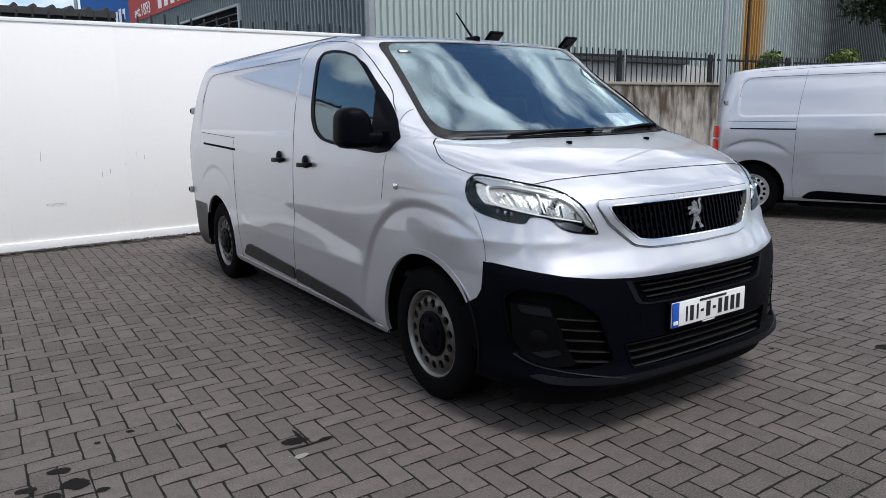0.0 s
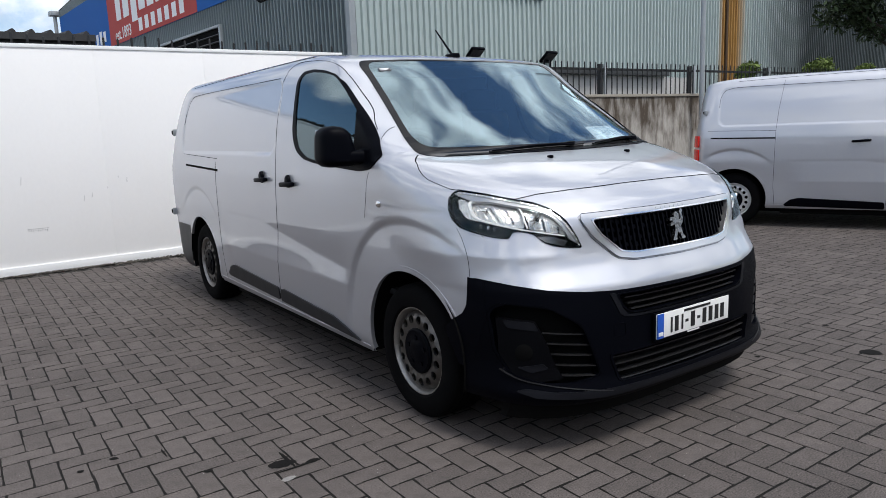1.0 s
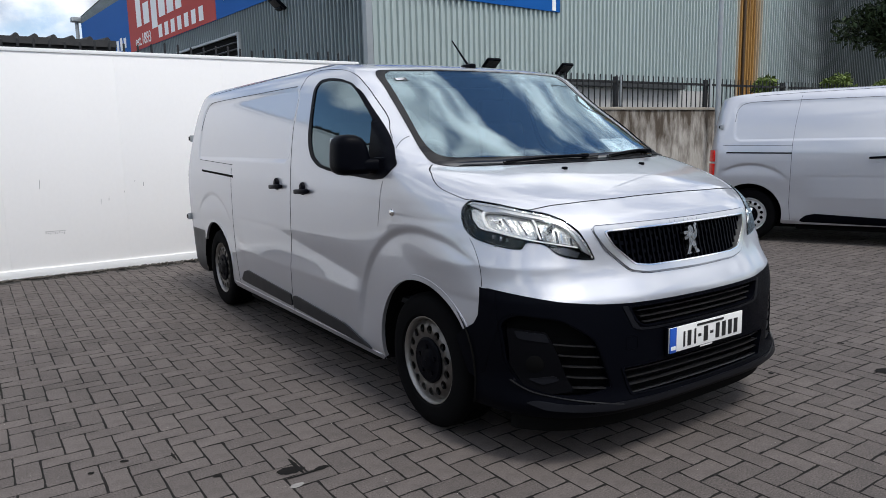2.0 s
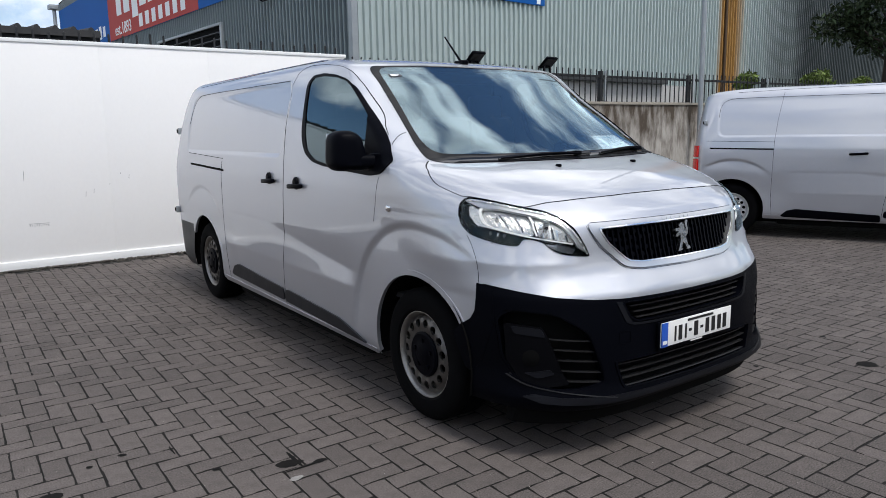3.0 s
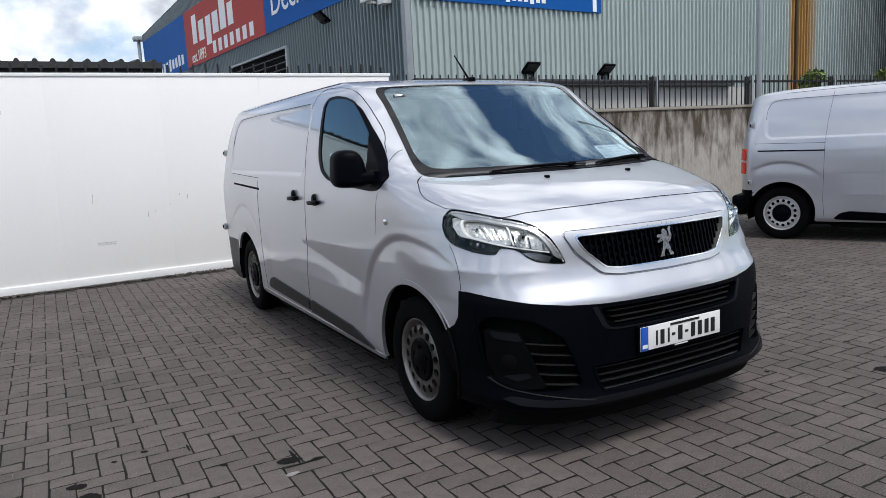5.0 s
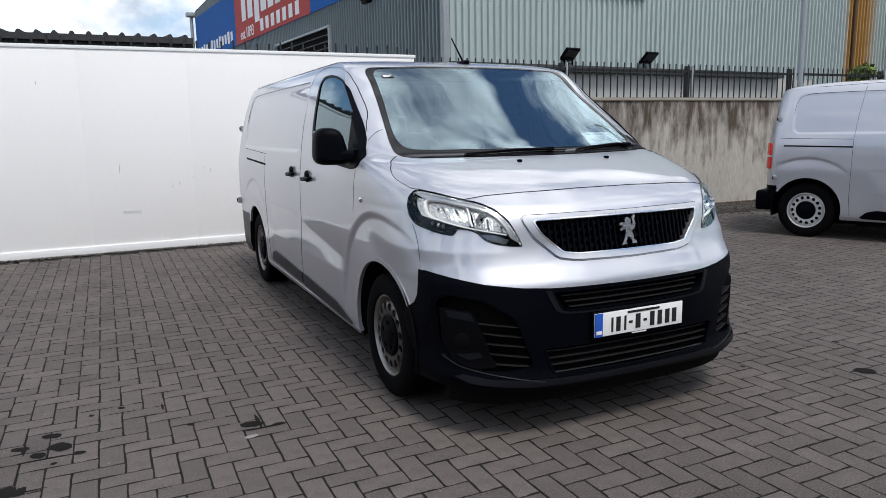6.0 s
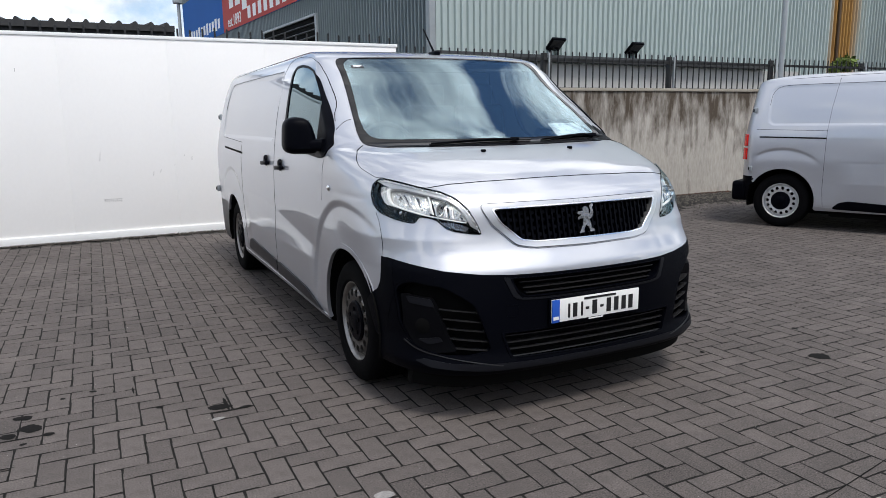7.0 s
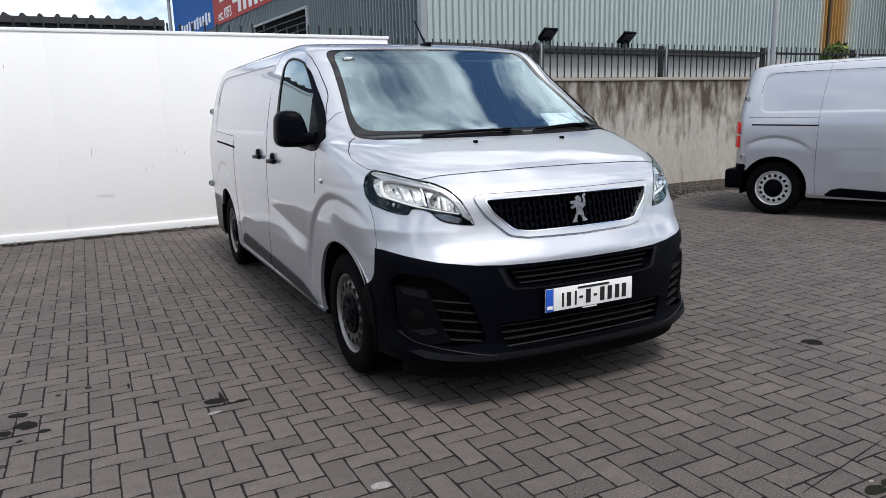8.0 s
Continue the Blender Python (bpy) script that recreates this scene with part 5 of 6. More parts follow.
part("coping", boxed((WALL_X1 + 9.9, CW_Y + .29, CW_TOP + .02), (19.8, .62, .05), .012), COPING, wall_concrete, "mossy brown top edge")

raised_ground = part("raised_ground", boxed((13.9, 13.0, .80), (24, 11.4, 1.62), .0), ASPHALT)
tagged(raised_ground, "raised yard behind the retaining wall", "ground", "", "structure")

# palisade fence along both walls
FENCE_Y = 7.2
fence = thing("palisade_fence", "dark steel palisade fence along the wall tops", "fence", (2, FENCE_Y, 1.82))


def pale_mesh():
    prof = [(-.0115, .0), (-.008, -.012), (.008, -.012), (.0115, .0), (.008, -.008), (-.008, -.008)]
    h, tip, verts = .635, .65, []
    for z in (.02, h):
        verts += [(a, b, z) for a, b in prof]
    verts.append((0, -.006, tip))
    faces = [(i, (i + 1) % 6, 6 + (i + 1) % 6, 6 + i) for i in range(6)] + [(6 + i, 6 + (i + 1) % 6, 12) for i in range(6)]
    return mesh("pale", verts, faces, False)


pale, pale_thin = pale_mesh(), pale_mesh()
for v in pale_thin.vertices:
    v.co.x *= 1.1
px = 2.15
while px < 15.5:
    part("pale", pale, FENCE, fence, "", (px - 2, -.03, -.02))
    px += .142
px = -8.6
while px < 1.95:
    part("pale", pale_thin, FENCE, fence, "", (px - 2, -.03, .105 + .02 * math.sin(px * 9)))
    px += .152
for z in (.03, .50):
    part("rail", boxed((6.7, .0, z), (13.4, .03, .045), .003), FENCE, fence)
part("rail", boxed((-5.4, .0, .56), (10.8, .04, .045), .003), FENCE, fence)
for x, top in ((-4.3, .58), (-1.47, .58), (-.03, .58), (2.62, .60), (5.32, .60), (7.95, .60), (10.7, .60)):
    part("post", boxed((x, .05, top / 2 - .05), (.075, .075, top + .1), .006), GALV if x < 0 else FENCE, fence, "steel fence post")
for x in (2.62, 5.32, 7.95, 10.7):
    part("post_plate", boxed((x + .075, -.01, .27), (.055, .045, .66), .004), GALV, fence, "pale galvanised post plate")
for x in (5.32, 7.72):
    lump = boxed((x, -.07, .02), (.20, .10, .06), .02)
    bmesh.ops.subdivide_edges(lump, edges=lump.edges[:], cuts=1)
    for v in lump.verts:
        v.co += Vector((noise.noise(v.co * 30), noise.noise(v.co * 31 + Vector((3, 0, 0))), noise.noise(v.co * 29))) * .02
    part("clamp", lump, FENCE, fence, "tangle of dark fixings at the post foot")

# lamp pole before the wall
pole = thing("steel_pole", "tall galvanised steel pole before the wall", "pole", (9.28, 6.48, 0))
part("shaft", cyl(bmesh.new(), (0, 0, 0), (0, 0, 8.0), .048, .040, 20), GALV, pole)
part("base_plate", boxed((0, 0, .012), (.26, .26, .024), .004), GALV, pole)


# ---- buildings behind ----
def cladding(length, z0, z1, pitch=.18, depth=.065, x0=0.0):
    """A ribbed steel sheet in the plane y = 0, its ribs towards -y."""
    verts, faces, x = [], [], x0
    prof = ((0, 0), (.42, 0), (.52, -1), (.82, -1), (.92, 0))
    while x < x0 + length - 1e-6:
        verts += [(x + a * pitch, b * depth, z) for a, b in prof for z in (z0, z1)]
        x += pitch
    verts += [(x, 0, z0), (x, 0, z1)]
    n = len(verts) // 2
    return mesh("cladding", verts, [(2 * i, 2 * i + 2, 2 * i + 3, 2 * i + 1) for i in range(n - 1)], False)


CORNER, TURNED = (5.2, 12.7, 0), 4.5
ware = thing("warehouse", "grey ribbed-steel warehouse with a painted sign band", "building", CORNER, turn=TURNED)
part("wall", cladding(15.48, 2.75, 11.0), CLAD_LIGHT, ware, "pale green ribbed steel wall")
part("wall", cladding(1.44, 1.6, 2.75, x0=14.04), CLAD_LIGHT, ware, "pale green ribbed steel wall")
part("wall", cladding(.36, 1.8, 11.0, x0=15.48), RUST_BEFORE, ware, "rust-washed ribbed steel")
part("wall", cladding(1.08, 1.8, 11.0, x0=15.84), RUST, ware, "orange rust-streaked ribbed steel")
part("wall", cladding(1.08, 1.8, 11.0, x0=16.92), RUST_AFTER, ware, "rust-washed ribbed steel")
part("wall", cladding(21.06, 1.8, 11.0, x0=18.0), CLAD_SHADE, ware, "ribbed steel wall with shade painted in towards the right")
part("downpipe", mesh("downpipe", *tube([(16.08, -.10, 1.8), (16.08, -.10, 11.0)], .05, 12)), PIPE, ware, "dark rusty downpipe")
part("base_wall", boxed((7.0, .20, 1.38), (14.2, .5, 2.76), .01), RENDER_WALL, ware, "pale grey rendered base wall")
part("flashing", boxed((6.1, -.10, 2.86), (12.2, .35, .16), .01), FLASHING, ware, "dark metal flashing ledge")
left = cladding(27.0, 0.0, 7.95)
for v in left.vertices:
    v.co = (-v.co.y * -1, v.co.x, v.co.z + (.045 * (27 - v.co.x) if v.co.z > 4 else 0))
part("wall", left, CLAD_DARK, ware, "dark grey ribbed steel gable wall")
part("corner_trim", boxed((-.02, -.02, 5.5), (.16, .16, 11.0), .01), GALV, ware, "steel corner trim")
part("roof", mesh("roof", [(-.05, 0, 9.2), (-.05, 27.1, 8.0), (30, 27.1, 10.5), (30, 0, 11.6)], [(0, 1, 2, 3)], False), ROOF_SHEET, ware)
part("back_wall", boxed((15, 27.1, 4.0), (30, .1, 8.0), .0), CLAD_DARK, ware)
part("gutter_box", boxed((-.22, 27.2, 7.85), (.50, .5, .22), .02), GALV, ware, "gutter end box")
part("downpipe", mesh("downpipe", *tube([(-.22, 27.2, 7.8), (-.22, 27.2, 0)], .09, 12)), GALV, ware)
# sign band on the gable wall: blue, red, blue
band_ob = part("sign_band", boxed((-.06, 13.4, 6.45), (.04, 27.0, 2.35), .0), SIGN_BLUE, ware, "blue and red painted sign band")
part("red_field", boxed((-.084, 13.55, 6.45), (.008, 9.7, 2.34), .0), SIGN_RED, band_ob)


def lettering(text, size, at, along, material, under, name, squeeze=1.0):
    """Built-in font letters, turned to a mesh."""
    cu = bpy.data.curves.new(name, "FONT")
    cu.body, cu.size, cu.extrude = text, size, .006
    tmp = bpy.data.objects.new(name, cu)
    scene.collection.objects.link(tmp)
    bpy.context.view_layer.update()
    me = bpy.data.meshes.new_from_object(tmp.evaluated_get(bpy.context.evaluated_depsgraph_get()))
    bpy.data.objects.remove(tmp)
    ob = part(name, me, material, under)
    ob.matrix_basis = Matrix.Translation(at) @ along @ Matrix.Diagonal((squeeze, 1, 1, 1))
    return ob


GABLE = Matrix.Rotation(radians(-90), 4, "Z") @ Matrix.Rotation(radians(90), 4, "X")
FACE = Matrix.Rotation(radians(90), 4, "X")
for first, second, size, y0, z0, space in (("est.", "1893", .62, 17.6, 5.42, .05), ("Decks", "&", 1.25, 8.1, 5.75, .35)):
    word = lettering(first, size, (-.096, y0, z0), GABLE, SIGN_WHITE, band_ob, "lettering")
    lettering(second, size, (-.096, y0 - max(v.co.x for v in word.data.vertices) - space, z0), GABLE, SIGN_WHITE, band_ob, "lettering")
# trade names as plain bars
for y0, wide, z0, tall in ((16.9, .62, 6.15, 1.15), (15.9, .72, 6.15, .80), (14.9, .66, 5.85, 1.1), (13.95, .72, 6.15, .80), (13.0, .70, 6.15, 1.15), (12.1, .60, 6.15, .80)):
    part("sign_bar", boxed((-.092, y0, z0 + tall / 2), (.010, wide, tall), .0), SIGN_WHITE, band_ob)
for q in range(7):
    part("sign_bar", boxed((-.092, 14.3 - .72 * q, 5.66), (.010, .40, .46), .0), SIGN_WHITE, band_ob)
for q in range(12):
    part("sign_bar", boxed((-.084, 25.6 - .58 * q, 5.78), (.010, .34, .42 + .12 * (q % 3 == 1)), .0), SIGN_WHITE, band_ob)
# louvred opening
part("opening", boxed((-.05, 9.75, 3.3), (.06, 5.5, 2.6), .0), DARK, ware, "dark louvred opening")
for q in range(12):
    part("louvre", boxed((-.10, 9.75, 2.2 + .2 * q), (.05, 5.4, .03), .0, Matrix.Rotation(.5, 4, "Y")), FLASHING, ware)
part("opening_trim", boxed((-.10, 7.0, 3.3), (.10, .10, 2.7), .01), GALV, ware)
part("opening_trim", boxed((-.10, 9.75, 4.64), (.10, 5.6, .08), .01), GALV, ware)
# sign on the front
sign2 = part("front_sign", boxed((3.25, -.07, 5.55), (6.05, .05, 1.60), .006), SIGN_BLUE, ware, "blue painted sign board")
for q in range(13):
    part("sign_bar", boxed((1.75 + .20 * q, -.10, 4.98), (.13, .010, .20 + .08 * (q % 4 == 2)), .0), SIGN_WHITE, sign2)
part("sign_bar", boxed((5.35, -.10, 5.20), (.55, .010, .10), .0), SIGN_RED, sign2)
part("sign_bar", boxed((6.02, -.10, 5.05), (.14, .010, .55), .0), SIGN_WHITE, sign2)


def flood_lamp(name, at, turn, label, reach=.30):
    lamp = thing(name, label, "floodlight", at, turn=turn)
    tilt = Matrix.Rotation(radians(50), 4, "X")
    part("housing", boxed((0, -.02, reach), (.44, .07, .40), .02, tilt), PLASTIC, lamp)
    part("lamp_face", boxed(tilt @ Vector((0, -.045, 0)) + Vector((0, -.02, reach)), (.38, .012, .33), .004, tilt), LAMP_GLASS, lamp)
    for s in (-1, 1):
        part("bracket", boxed((s * .13, .03, reach / 2 - .02), (.03, .05, reach), .004), PLASTIC, lamp)
    part("foot", boxed((0, .03, .015), (.34, .10, .03), .004), PLASTIC, lamp)
    return lamp


TURN_M = Matrix.Translation(CORNER) @ Matrix.Rotation(radians(TURNED), 4, "Z")
for a in (3.56, 6.35):
    p = TURN_M @ Vector((a, -.16, 2.92))
    tagged(flood_lamp("floodlight", p, TURNED, "black floodlight on the warehouse ledge"), group="ledge floodlights")
p = TURN_M @ Vector((-.30, 3.84, 4.85))
tagged(flood_lamp("floodlight", p, TURNED - 90, "black floodlight high on the gable wall", .12))
p = TURN_M @ Vector((-.28, 1.1, 4.95))
cctv = thing("security_camera", "white security camera with junction box", "camera", p, turn=TURNED)
part("camera_body", boxed((0, .25, .02), (.14, .42, .14), .03), SIGN_WHITE, cctv)
part("bracket", boxed((.14, .2, -.06), (.25, .06, .05), .01), SIGN_WHITE, cctv)
part("junction_box", boxed((.10, -.45, .02), (.22, .30, .48), .02), SIGN_WHITE, cctv)

# dark fibre-cement roof of the shed next door, over the white wall
shed = thing("shed", "dark corrugated fibre-cement roof of a low shed", "shed", (-5.0, 7.9, 0))
verts, faces, n = [], [], 0
length, wave = 8.12, .1955
steps = int(length / wave * 16)
for i in range(steps + 1):
    x = -4.062 + i * wave / 16
    b = .040 * (max(0.0, math.cos(2 * math.pi * i / 16) - .5) / .5) ** .6
    for y, z in ((-.02, 2.60), (.0, 2.682), (3.5, 2.98)):
        verts.append((x, y, z + (b if y >= 0 else 0)))
for i in range(steps):
    faces += [(3 * i, 3 * i + 3, 3 * i + 4, 3 * i + 1), (3 * i + 1, 3 * i + 4, 3 * i + 5, 3 * i + 2)]
part("roof_sheet", mesh("roof_sheet", verts, faces), ROOF_SHEET, shed, "corrugated sheet edge with round ridges")
part("fascia", boxed((0, .08, 1.32), (8.1, .1, 2.62), .01), ROOF_SHEET, shed, "dark boarded wall")


# ---- plants ----
def leaf_cloud(name, blobs, count, size, seed):
    """Leaves as bent quads, scattered through uneven clumps."""
    rng = np.random.RandomState(seed)
    verts, faces = [], []
    weights = np.array([b[3] ** 2 for b in blobs])
    for k in rng.choice(len(blobs), count, p=weights / weights.sum()):
        x, y, z, r = blobs[k]
        d = rng.normal(size=3)
        d /= np.linalg.norm(d)
        c = np.array((x, y, z)) + d * r * rng.uniform(.45, 1.08) * np.array((1, 1, .8))
        u = rng.normal(size=3)
        u /= np.linalg.norm(u)
        w = np.cross(u, rng.normal(size=3))
        w /= np.linalg.norm(w)
        s = size * rng.uniform(.6, 1.3)
        b = len(verts)
        verts += [c - u * s, c + w * s * .45, c + u * s, c - w * s * .45 + np.cross(u, w) * s * .2]
        faces.append((b, b + 1, b + 2, b + 3))
    return mesh(name, verts, faces, False)


def tree(at, height, seed, label):
    rng = random.Random(seed)
    t = thing("tree", label, "tree", at)
    pts = [(0, 0, 0), (.1, .05, height * .3), (.0, .1, height * .6), (.1, 0, height * .9)]
    part("trunk", mesh("trunk", *tube(pts, .20, 12, .06)), BARK, t, "brown trunk")
    blobs = []
    for q in range(16):
        a, z = rng.uniform(0, 6.28), height * rng.uniform(.35, .95)
        r = rng.uniform(.9, 2.4) * (1.1 - .5 * z / height)
        end = (r * math.cos(a), r * math.sin(a), z + rng.uniform(.1, .5))
        part("limb", mesh("limb", *tube([(0, 0, z * .8), (end[0] * .5, end[1] * .5, z * .92), end], .06, 7, .015)), BARK, t)
        blobs += [(end[0] + rng.uniform(-.5, .5), end[1] + rng.uniform(-.5, .5), end[2] + rng.uniform(-.3, .4), rng.uniform(.4, .85)) for _ in range(3)]
    part("crown", leaf_cloud("crown", blobs, 9000, .11, seed), LEAF, t, "dark green leaves")
    return t


def bush(at, size, seed, label, count=1500):
    rng = random.Random(seed)
    b = thing("bush", label, "bush", at)
    for q in range(5):
        a = rng.uniform(0, 6.28)
        part("stem", mesh("stem", *tube([(0, 0, 0), (.2 * math.cos(a), .2 * math.sin(a), size), (.4 * size * math.cos(a), .3 * math.sin(a), 2 * size)], .02, 6, .008)), BARK, b)
    blobs = [(rng.uniform(-.6, .6) * size, rng.uniform(-.4, .4) * size, size * rng.uniform(.7, 2.1), size * rng.uniform(.3, .55)) for _ in range(9)]
    part("leaves", leaf_cloud("leaves", blobs, count, .07, seed), BUSH_LEAF, b, "yellow-green leaves")
    return b


# ---- paving: blocks in a right-angled herringbone, each with its own edges ----
UNIT, PX, PY = .1035, -1.394, -.036
PAVE_X0, PAVE_X1, PAVE_Y0, PAVE_Y1 = -8.5, 11.0, -8.0, 6.62
pavement = plain("pavement", [(PAVE_X0, PAVE_Y0, -.0013), (PAVE_X1, PAVE_Y0, -.0013), (PAVE_X1, PAVE_Y1, -.0013), (PAVE_X0, PAVE_Y1, -.0013)], [(0, 1, 2, 3)], JOINT,
                 "grey concrete block paving laid in herringbone", "paving")


def block_verts(cx, cy, lx, ly, dz, tx, ty):
    """A block's corners: chipped top face, worn arris and short sides; dz, tx, ty set it a little uneven."""
    h, v = ((-.62, -.2, .24, .6), (0,)) if lx > ly else ((0,), (-.62, -.2, .24, .6))
    h, v = (h[::3], v) if len(h) > 1 else (h, v[::3])
    rim = [(-1, -1)] + [(q, -1) for q in h] + [(1, -1)] + [(1, q) for q in v] + [(1, 1)] + [(q, 1) for q in reversed(h)] + [(-1, 1)] + [(-1, q) for q in reversed(v)]
    out = []
    for ring, (inset, z) in enumerate(((.0030, 0.0), (.0004, -.0030), (.0004, -.022))):
        wear = rng.uniform(-.0016, .0016, (RIM, 2)) if ring == 0 else rng.uniform(-.0007, .0007, (RIM, 2)) if ring == 1 else wear
        for (sx, sy), (wx, wy) in zip(rim, wear):
            corner = .0016 if ring == 0 and abs(sx) == 1 and abs(sy) == 1 else 0
            x, y = sx * (lx / 2 - inset - wx - corner), sy * (ly / 2 - inset - wy - corner)
            out.append((cx + x, cy + y, z + dz + tx * x + ty * y))
    return out


def soiled_shaded(me):
    """Dark joint dirt and painted joint shade on the sides and on most of the arrises, clean top faces."""
    me.materials.append(PAVER)
    me.materials.append(JOINT)
    me.polygons.foreach_set("material_index", [0 if k % len(BLOCK_FACES) == 0 or (k % len(BLOCK_FACES) <= RIM and (k * 7919) % 101 < 52) else 1 for k in range(len(me.polygons))])
    return me


RIM = 10
BLOCK_FACES = [tuple(range(RIM))] + [(a + i, a + RIM + i, a + RIM + (i + 1) % RIM, a + (i + 1) % RIM) for a in (0, RIM) for i in range(RIM)]
rng = np.random.RandomState(7)
gap = .0030
near_mesh = {}
for key, lx, ly in (("h", 2, 1), ("v", 1, 2)):
    near_mesh[key] = [soiled_shaded(mesh("paver", block_verts(0, 0, lx * UNIT - gap, ly * UNIT - gap, 0, *rng.uniform(-.0016, .0016, 2)), BLOCK_FACES, False)) for _ in range(10)]
verts, faces, blocks = [], [], []
i0, i1 = int((PAVE_X0 - PX) / UNIT), int((PAVE_X1 - PX) / UNIT)
j0, j1 = int((PAVE_Y0 - PY) / UNIT), int((PAVE_Y1 - PY) / UNIT)
for j in range(j0, j1):
    for i in range(i0, i1):
        k = (i + j) % 4
        if k == 0:
            blocks.append((PX + (i + 1) * UNIT, PY + (j + .5) * UNIT, "h"))
        elif k == 2:
            blocks.append((PX + (i + .5) * UNIT, PY + (j + 1) * UNIT, "v"))
count = 0
for cx, cy, key in blocks:
    dz = max(-.0006, rng.normal() * .0004)
    # gravel covers the far corner by the concrete wall
    if cx > 3.2 and cy > 5.35 + .25 * math.sin(cx * 2.1):
        continue
    if -2.55 < cx < .05 and -.28 < cy < 1.95 and count < 300:
        part("paver", near_mesh[key][rng.randint(10)], PAVER, pavement, "", (cx + rng.normal() * .0008, cy + rng.normal() * .0008, dz))
        count += 1
    else:
        b = len(verts)
        lx, ly = (2, 1) if key == "h" else (1, 2)
        verts += block_verts(cx + rng.normal() * .0008, cy + rng.normal() * .0008, lx * UNIT - gap, ly * UNIT - gap, dz, *rng.uniform(-.0016, .0016, 2))
        faces += [tuple(b + q for q in f) for f in BLOCK_FACES]
tagged(part("paver_field", soiled_shaded(mesh("paver_field", verts, faces, False)), PAVER, pavement, "grey paving blocks"), kind="stuff")


def stain(name, cx, cy, rx, ry, seed, material, label, z=.0022, turn=0.0):
    """A thin spill with a ragged outline."""
    r = random.Random(seed)
    n, pts = 40, []
    ph = [r.uniform(0, 6.28) for _ in range(5)]
    for q in range(n):
        a = 2 * math.pi * q / n
        k = 1 + sum(.09 / (h + 1) * math.sin((h + 2) * a + ph[h]) for h in range(5)) + r.uniform(-.07, .07)
        x, y = rx * k * math.cos(a), ry * k * math.sin(a)
        pts.append((cx + x * math.cos(turn) - y * math.sin(turn), cy + x * math.sin(turn) + y * math.cos(turn), z))
    ob = plain(name, pts + [(cx, cy, z + .0006)], [(q, (q + 1) % n, n) for q in range(n)], material, label, "stain")
    return ob


SPILLS = ((-2.486, 1.002, .055, .044, -.49), (-2.571, .947, .035, .030, -.48), (-2.526, 1.152, .041, .030, -.3), (-2.649, 1.055, .038, .026, -.49), (-2.406, .894, .025, .019, -.46),
          (-2.222, 1.375, .019, .015, -.5), (-2.660, .630, .038, .046, -.2), (-1.926, .981, .016, .013, -.5), (-2.361, 1.337, .015, .012, -.5), (-2.503, .827, .014, .013, -.5),
          (-2.613, .610, .021, .044, -.2), (-1.655, .842, .058, .034, -.4), (-1.540, .785, .030, .018, .0), (1.595, -.065, .063, .046, -.5), (1.951, .370, .015, .026, -.5), (1.060, .314, .016, .014, -.5))
for k, (cx, cy, rx, ry, turn) in enumerate(SPILLS):
    stain("oil_stain", cx, cy, rx, ry, 11 + k, OIL, "dark oil stain on the paving", turn=turn)
for k, (cx, cy, rx, ry, turn) in enumerate(((-1.621, .865, .080, .010, 1.57), (-1.60, .776, .105, .008, 0), (-2.63, 1.03, .06, .006, 1.57), (-2.56, .896, .10, .005, 0), (-2.62, .60, .10, .006, 0), (-2.03, 1.29, .05, .005, 1.57))):
    stain("oil_stain", cx, cy, rx, ry, 51 + k, OIL, "dark oil stain along a paving joint", turn=turn)
stain("course_joint", .43, -1.062, .36, .0028, 61, OIL, "dark straight joint between two courses of paving", turn=.17)
for k, (cx, cy, rx, ry) in enumerate(((.33, -1.235, .045, .030), (.42, -1.225, .035, .020), (.50, -1.19, .022, .010))):
    stain("moss", cx, cy, rx, ry, 71 + k, MOSS, "dark moss on the paving", z=.0026 + .0004 * k)
for k, (cx, cy, rx, ry) in enumerate(((.375, -1.19, .012, .007), (-1.685, .700, .030, .018), (-1.235, -.318, .040, .026))):
    stain("pale_scrape", cx, cy, rx, ry, 31 + k, PALE_STAIN, "pale scrape on a paving block")


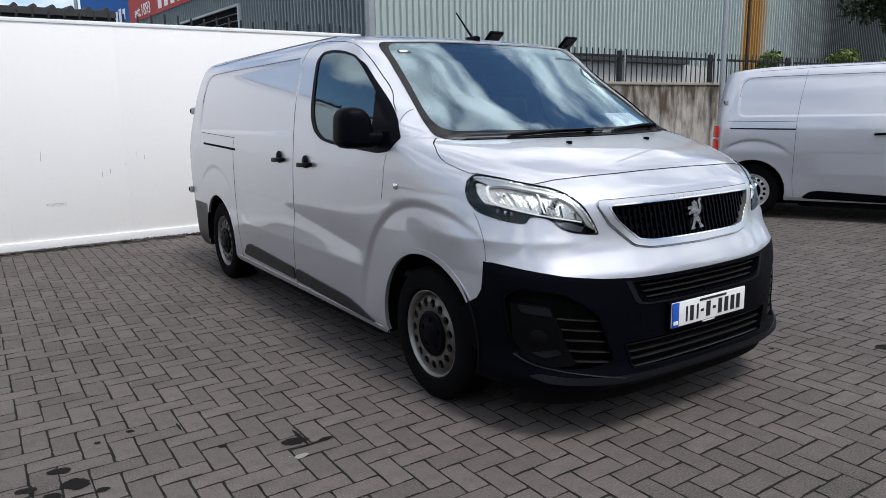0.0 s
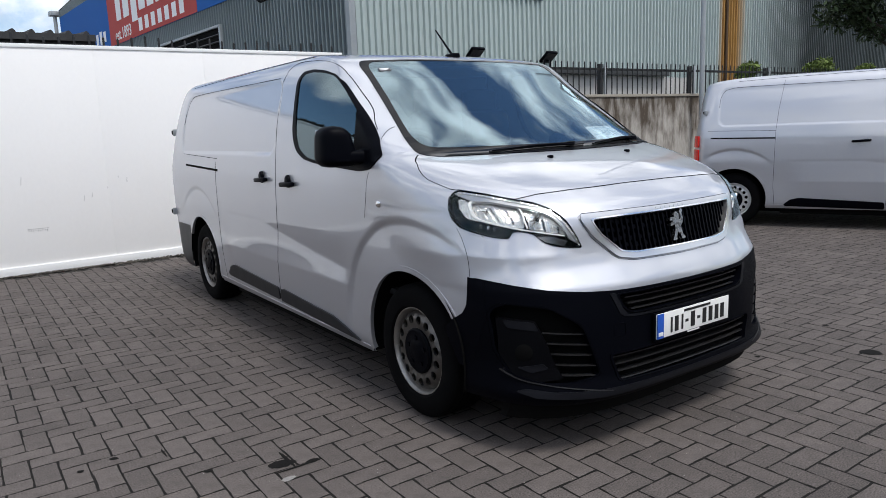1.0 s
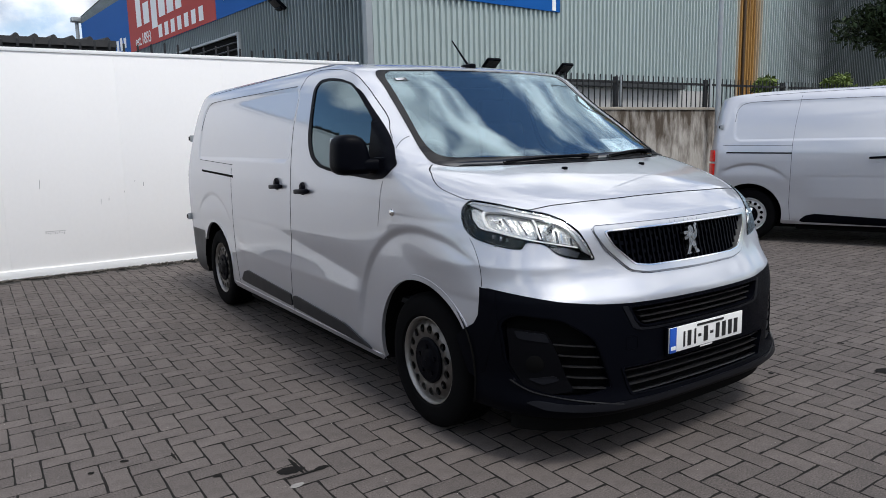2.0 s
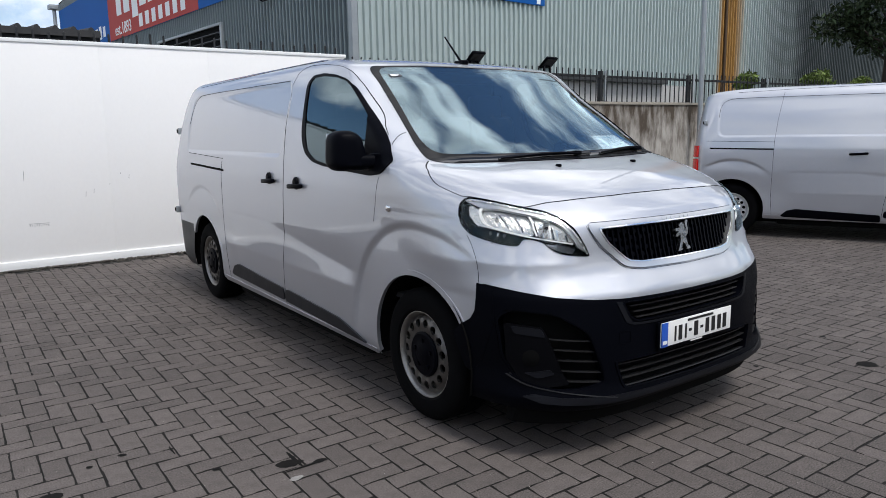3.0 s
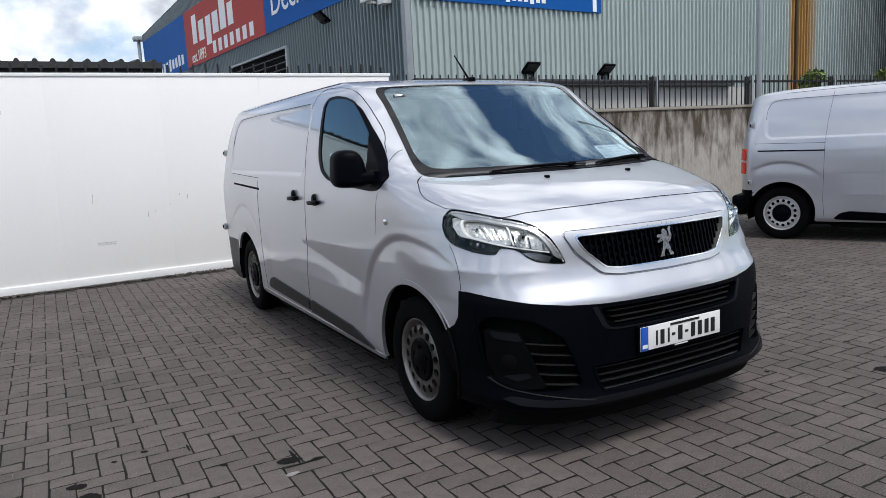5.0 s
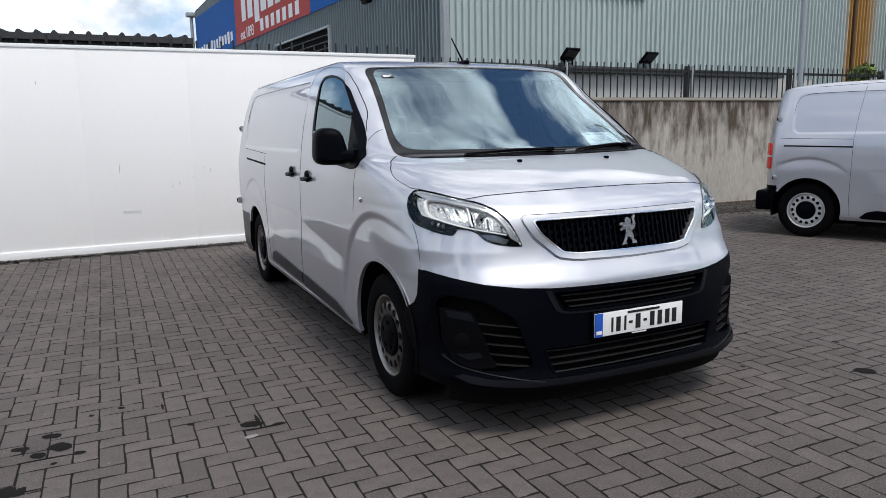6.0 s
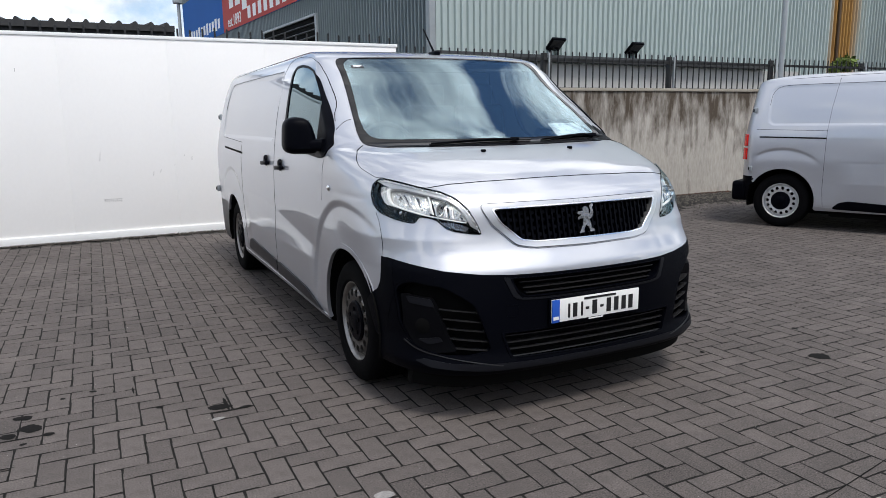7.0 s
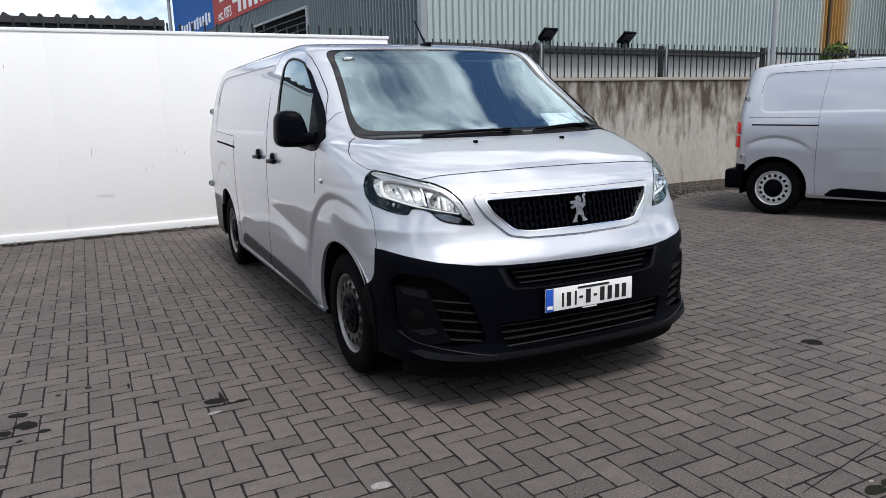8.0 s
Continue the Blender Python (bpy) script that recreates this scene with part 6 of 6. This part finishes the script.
def pebbles(name, count, place, seed, label, size=(.006, .020), material=None):
    r = np.random.RandomState(seed)
    verts, faces = [], []
    base = [(0, 0, 1), (0, 0, -1), (1, 0, 0), (-1, 0, 0), (0, 1, 0), (0, -1, 0)]
    tri = [(0, 2, 4), (0, 4, 3), (0, 3, 5), (0, 5, 2), (1, 4, 2), (1, 3, 4), (1, 5, 3), (1, 2, 5)]
    for _ in range(count):
        x, y, z = place(r)
        s = r.uniform(*size)
        k = len(verts)
        a = r.uniform(0, 6.28)
        for p in base:
            q = np.array(p) * s * r.uniform(.7, 1.2, 3) * (1, .8, .6)
            verts.append((x + q[0] * math.cos(a) - q[1] * math.sin(a), y + q[0] * math.sin(a) + q[1] * math.cos(a), z + q[2]))
        faces += [tuple(k + i for i in t) for t in tri]
    ob = part(name, mesh(name, verts, faces, False), material or PEBBLE)
    return tagged(ob, label, "gravel", "", "stuff")


bed = plain("gravel_bed", [(3.0, 5.0, -.006), (22, 5.0, -.006), (22, 6.72, -.006), (3.0, 6.72, -.006)], [(0, 1, 2, 3)], ASPHALT, "dark gritty ground before the concrete wall", "ground")
pebbles("gravel", 3000, lambda r: (r.uniform(-8.4, 1.9), WALL_Y - .02 - abs(r.normal()) * .09, .004), 3, "loose grit along the foot of the white wall", (.005, .017))
pebbles("gravel", 9000, lambda r: (r.uniform(3.2, 12.5), 6.68 - abs(r.normal()) * .75, .002), 5, "dark grit and gravel before the concrete wall", (.006, .022))
pebbles("grit", 3600, lambda r: (r.uniform(-4.0, 3.6), r.uniform(-1.2, 6.0), .001), 9, "fine pale grit scattered on the paving", (.0010, .0027), PALE_GRIT)

pebbles("leaf_litter", 700, lambda r: (r.uniform(3.4, 9.2), 6.66 - abs(r.normal()) * .05, .012), 15, "reddish-brown leaf litter at the foot of the concrete wall", (.008, .022), LITTER)

bush((13.2, 7.9, 1.61), .43, 4, "small yellow-green bush behind the fence", 900)
bush((16.8, 8.1, 1.61), .50, 5, "yellow-green bush behind the fence")
bush((18.9, 8.1, 1.61), .50, 6, "yellow-green bush behind the fence")
tree((24.2, 9.5, 1.61), 6.5, 9, "dark green leafy tree behind the fence")
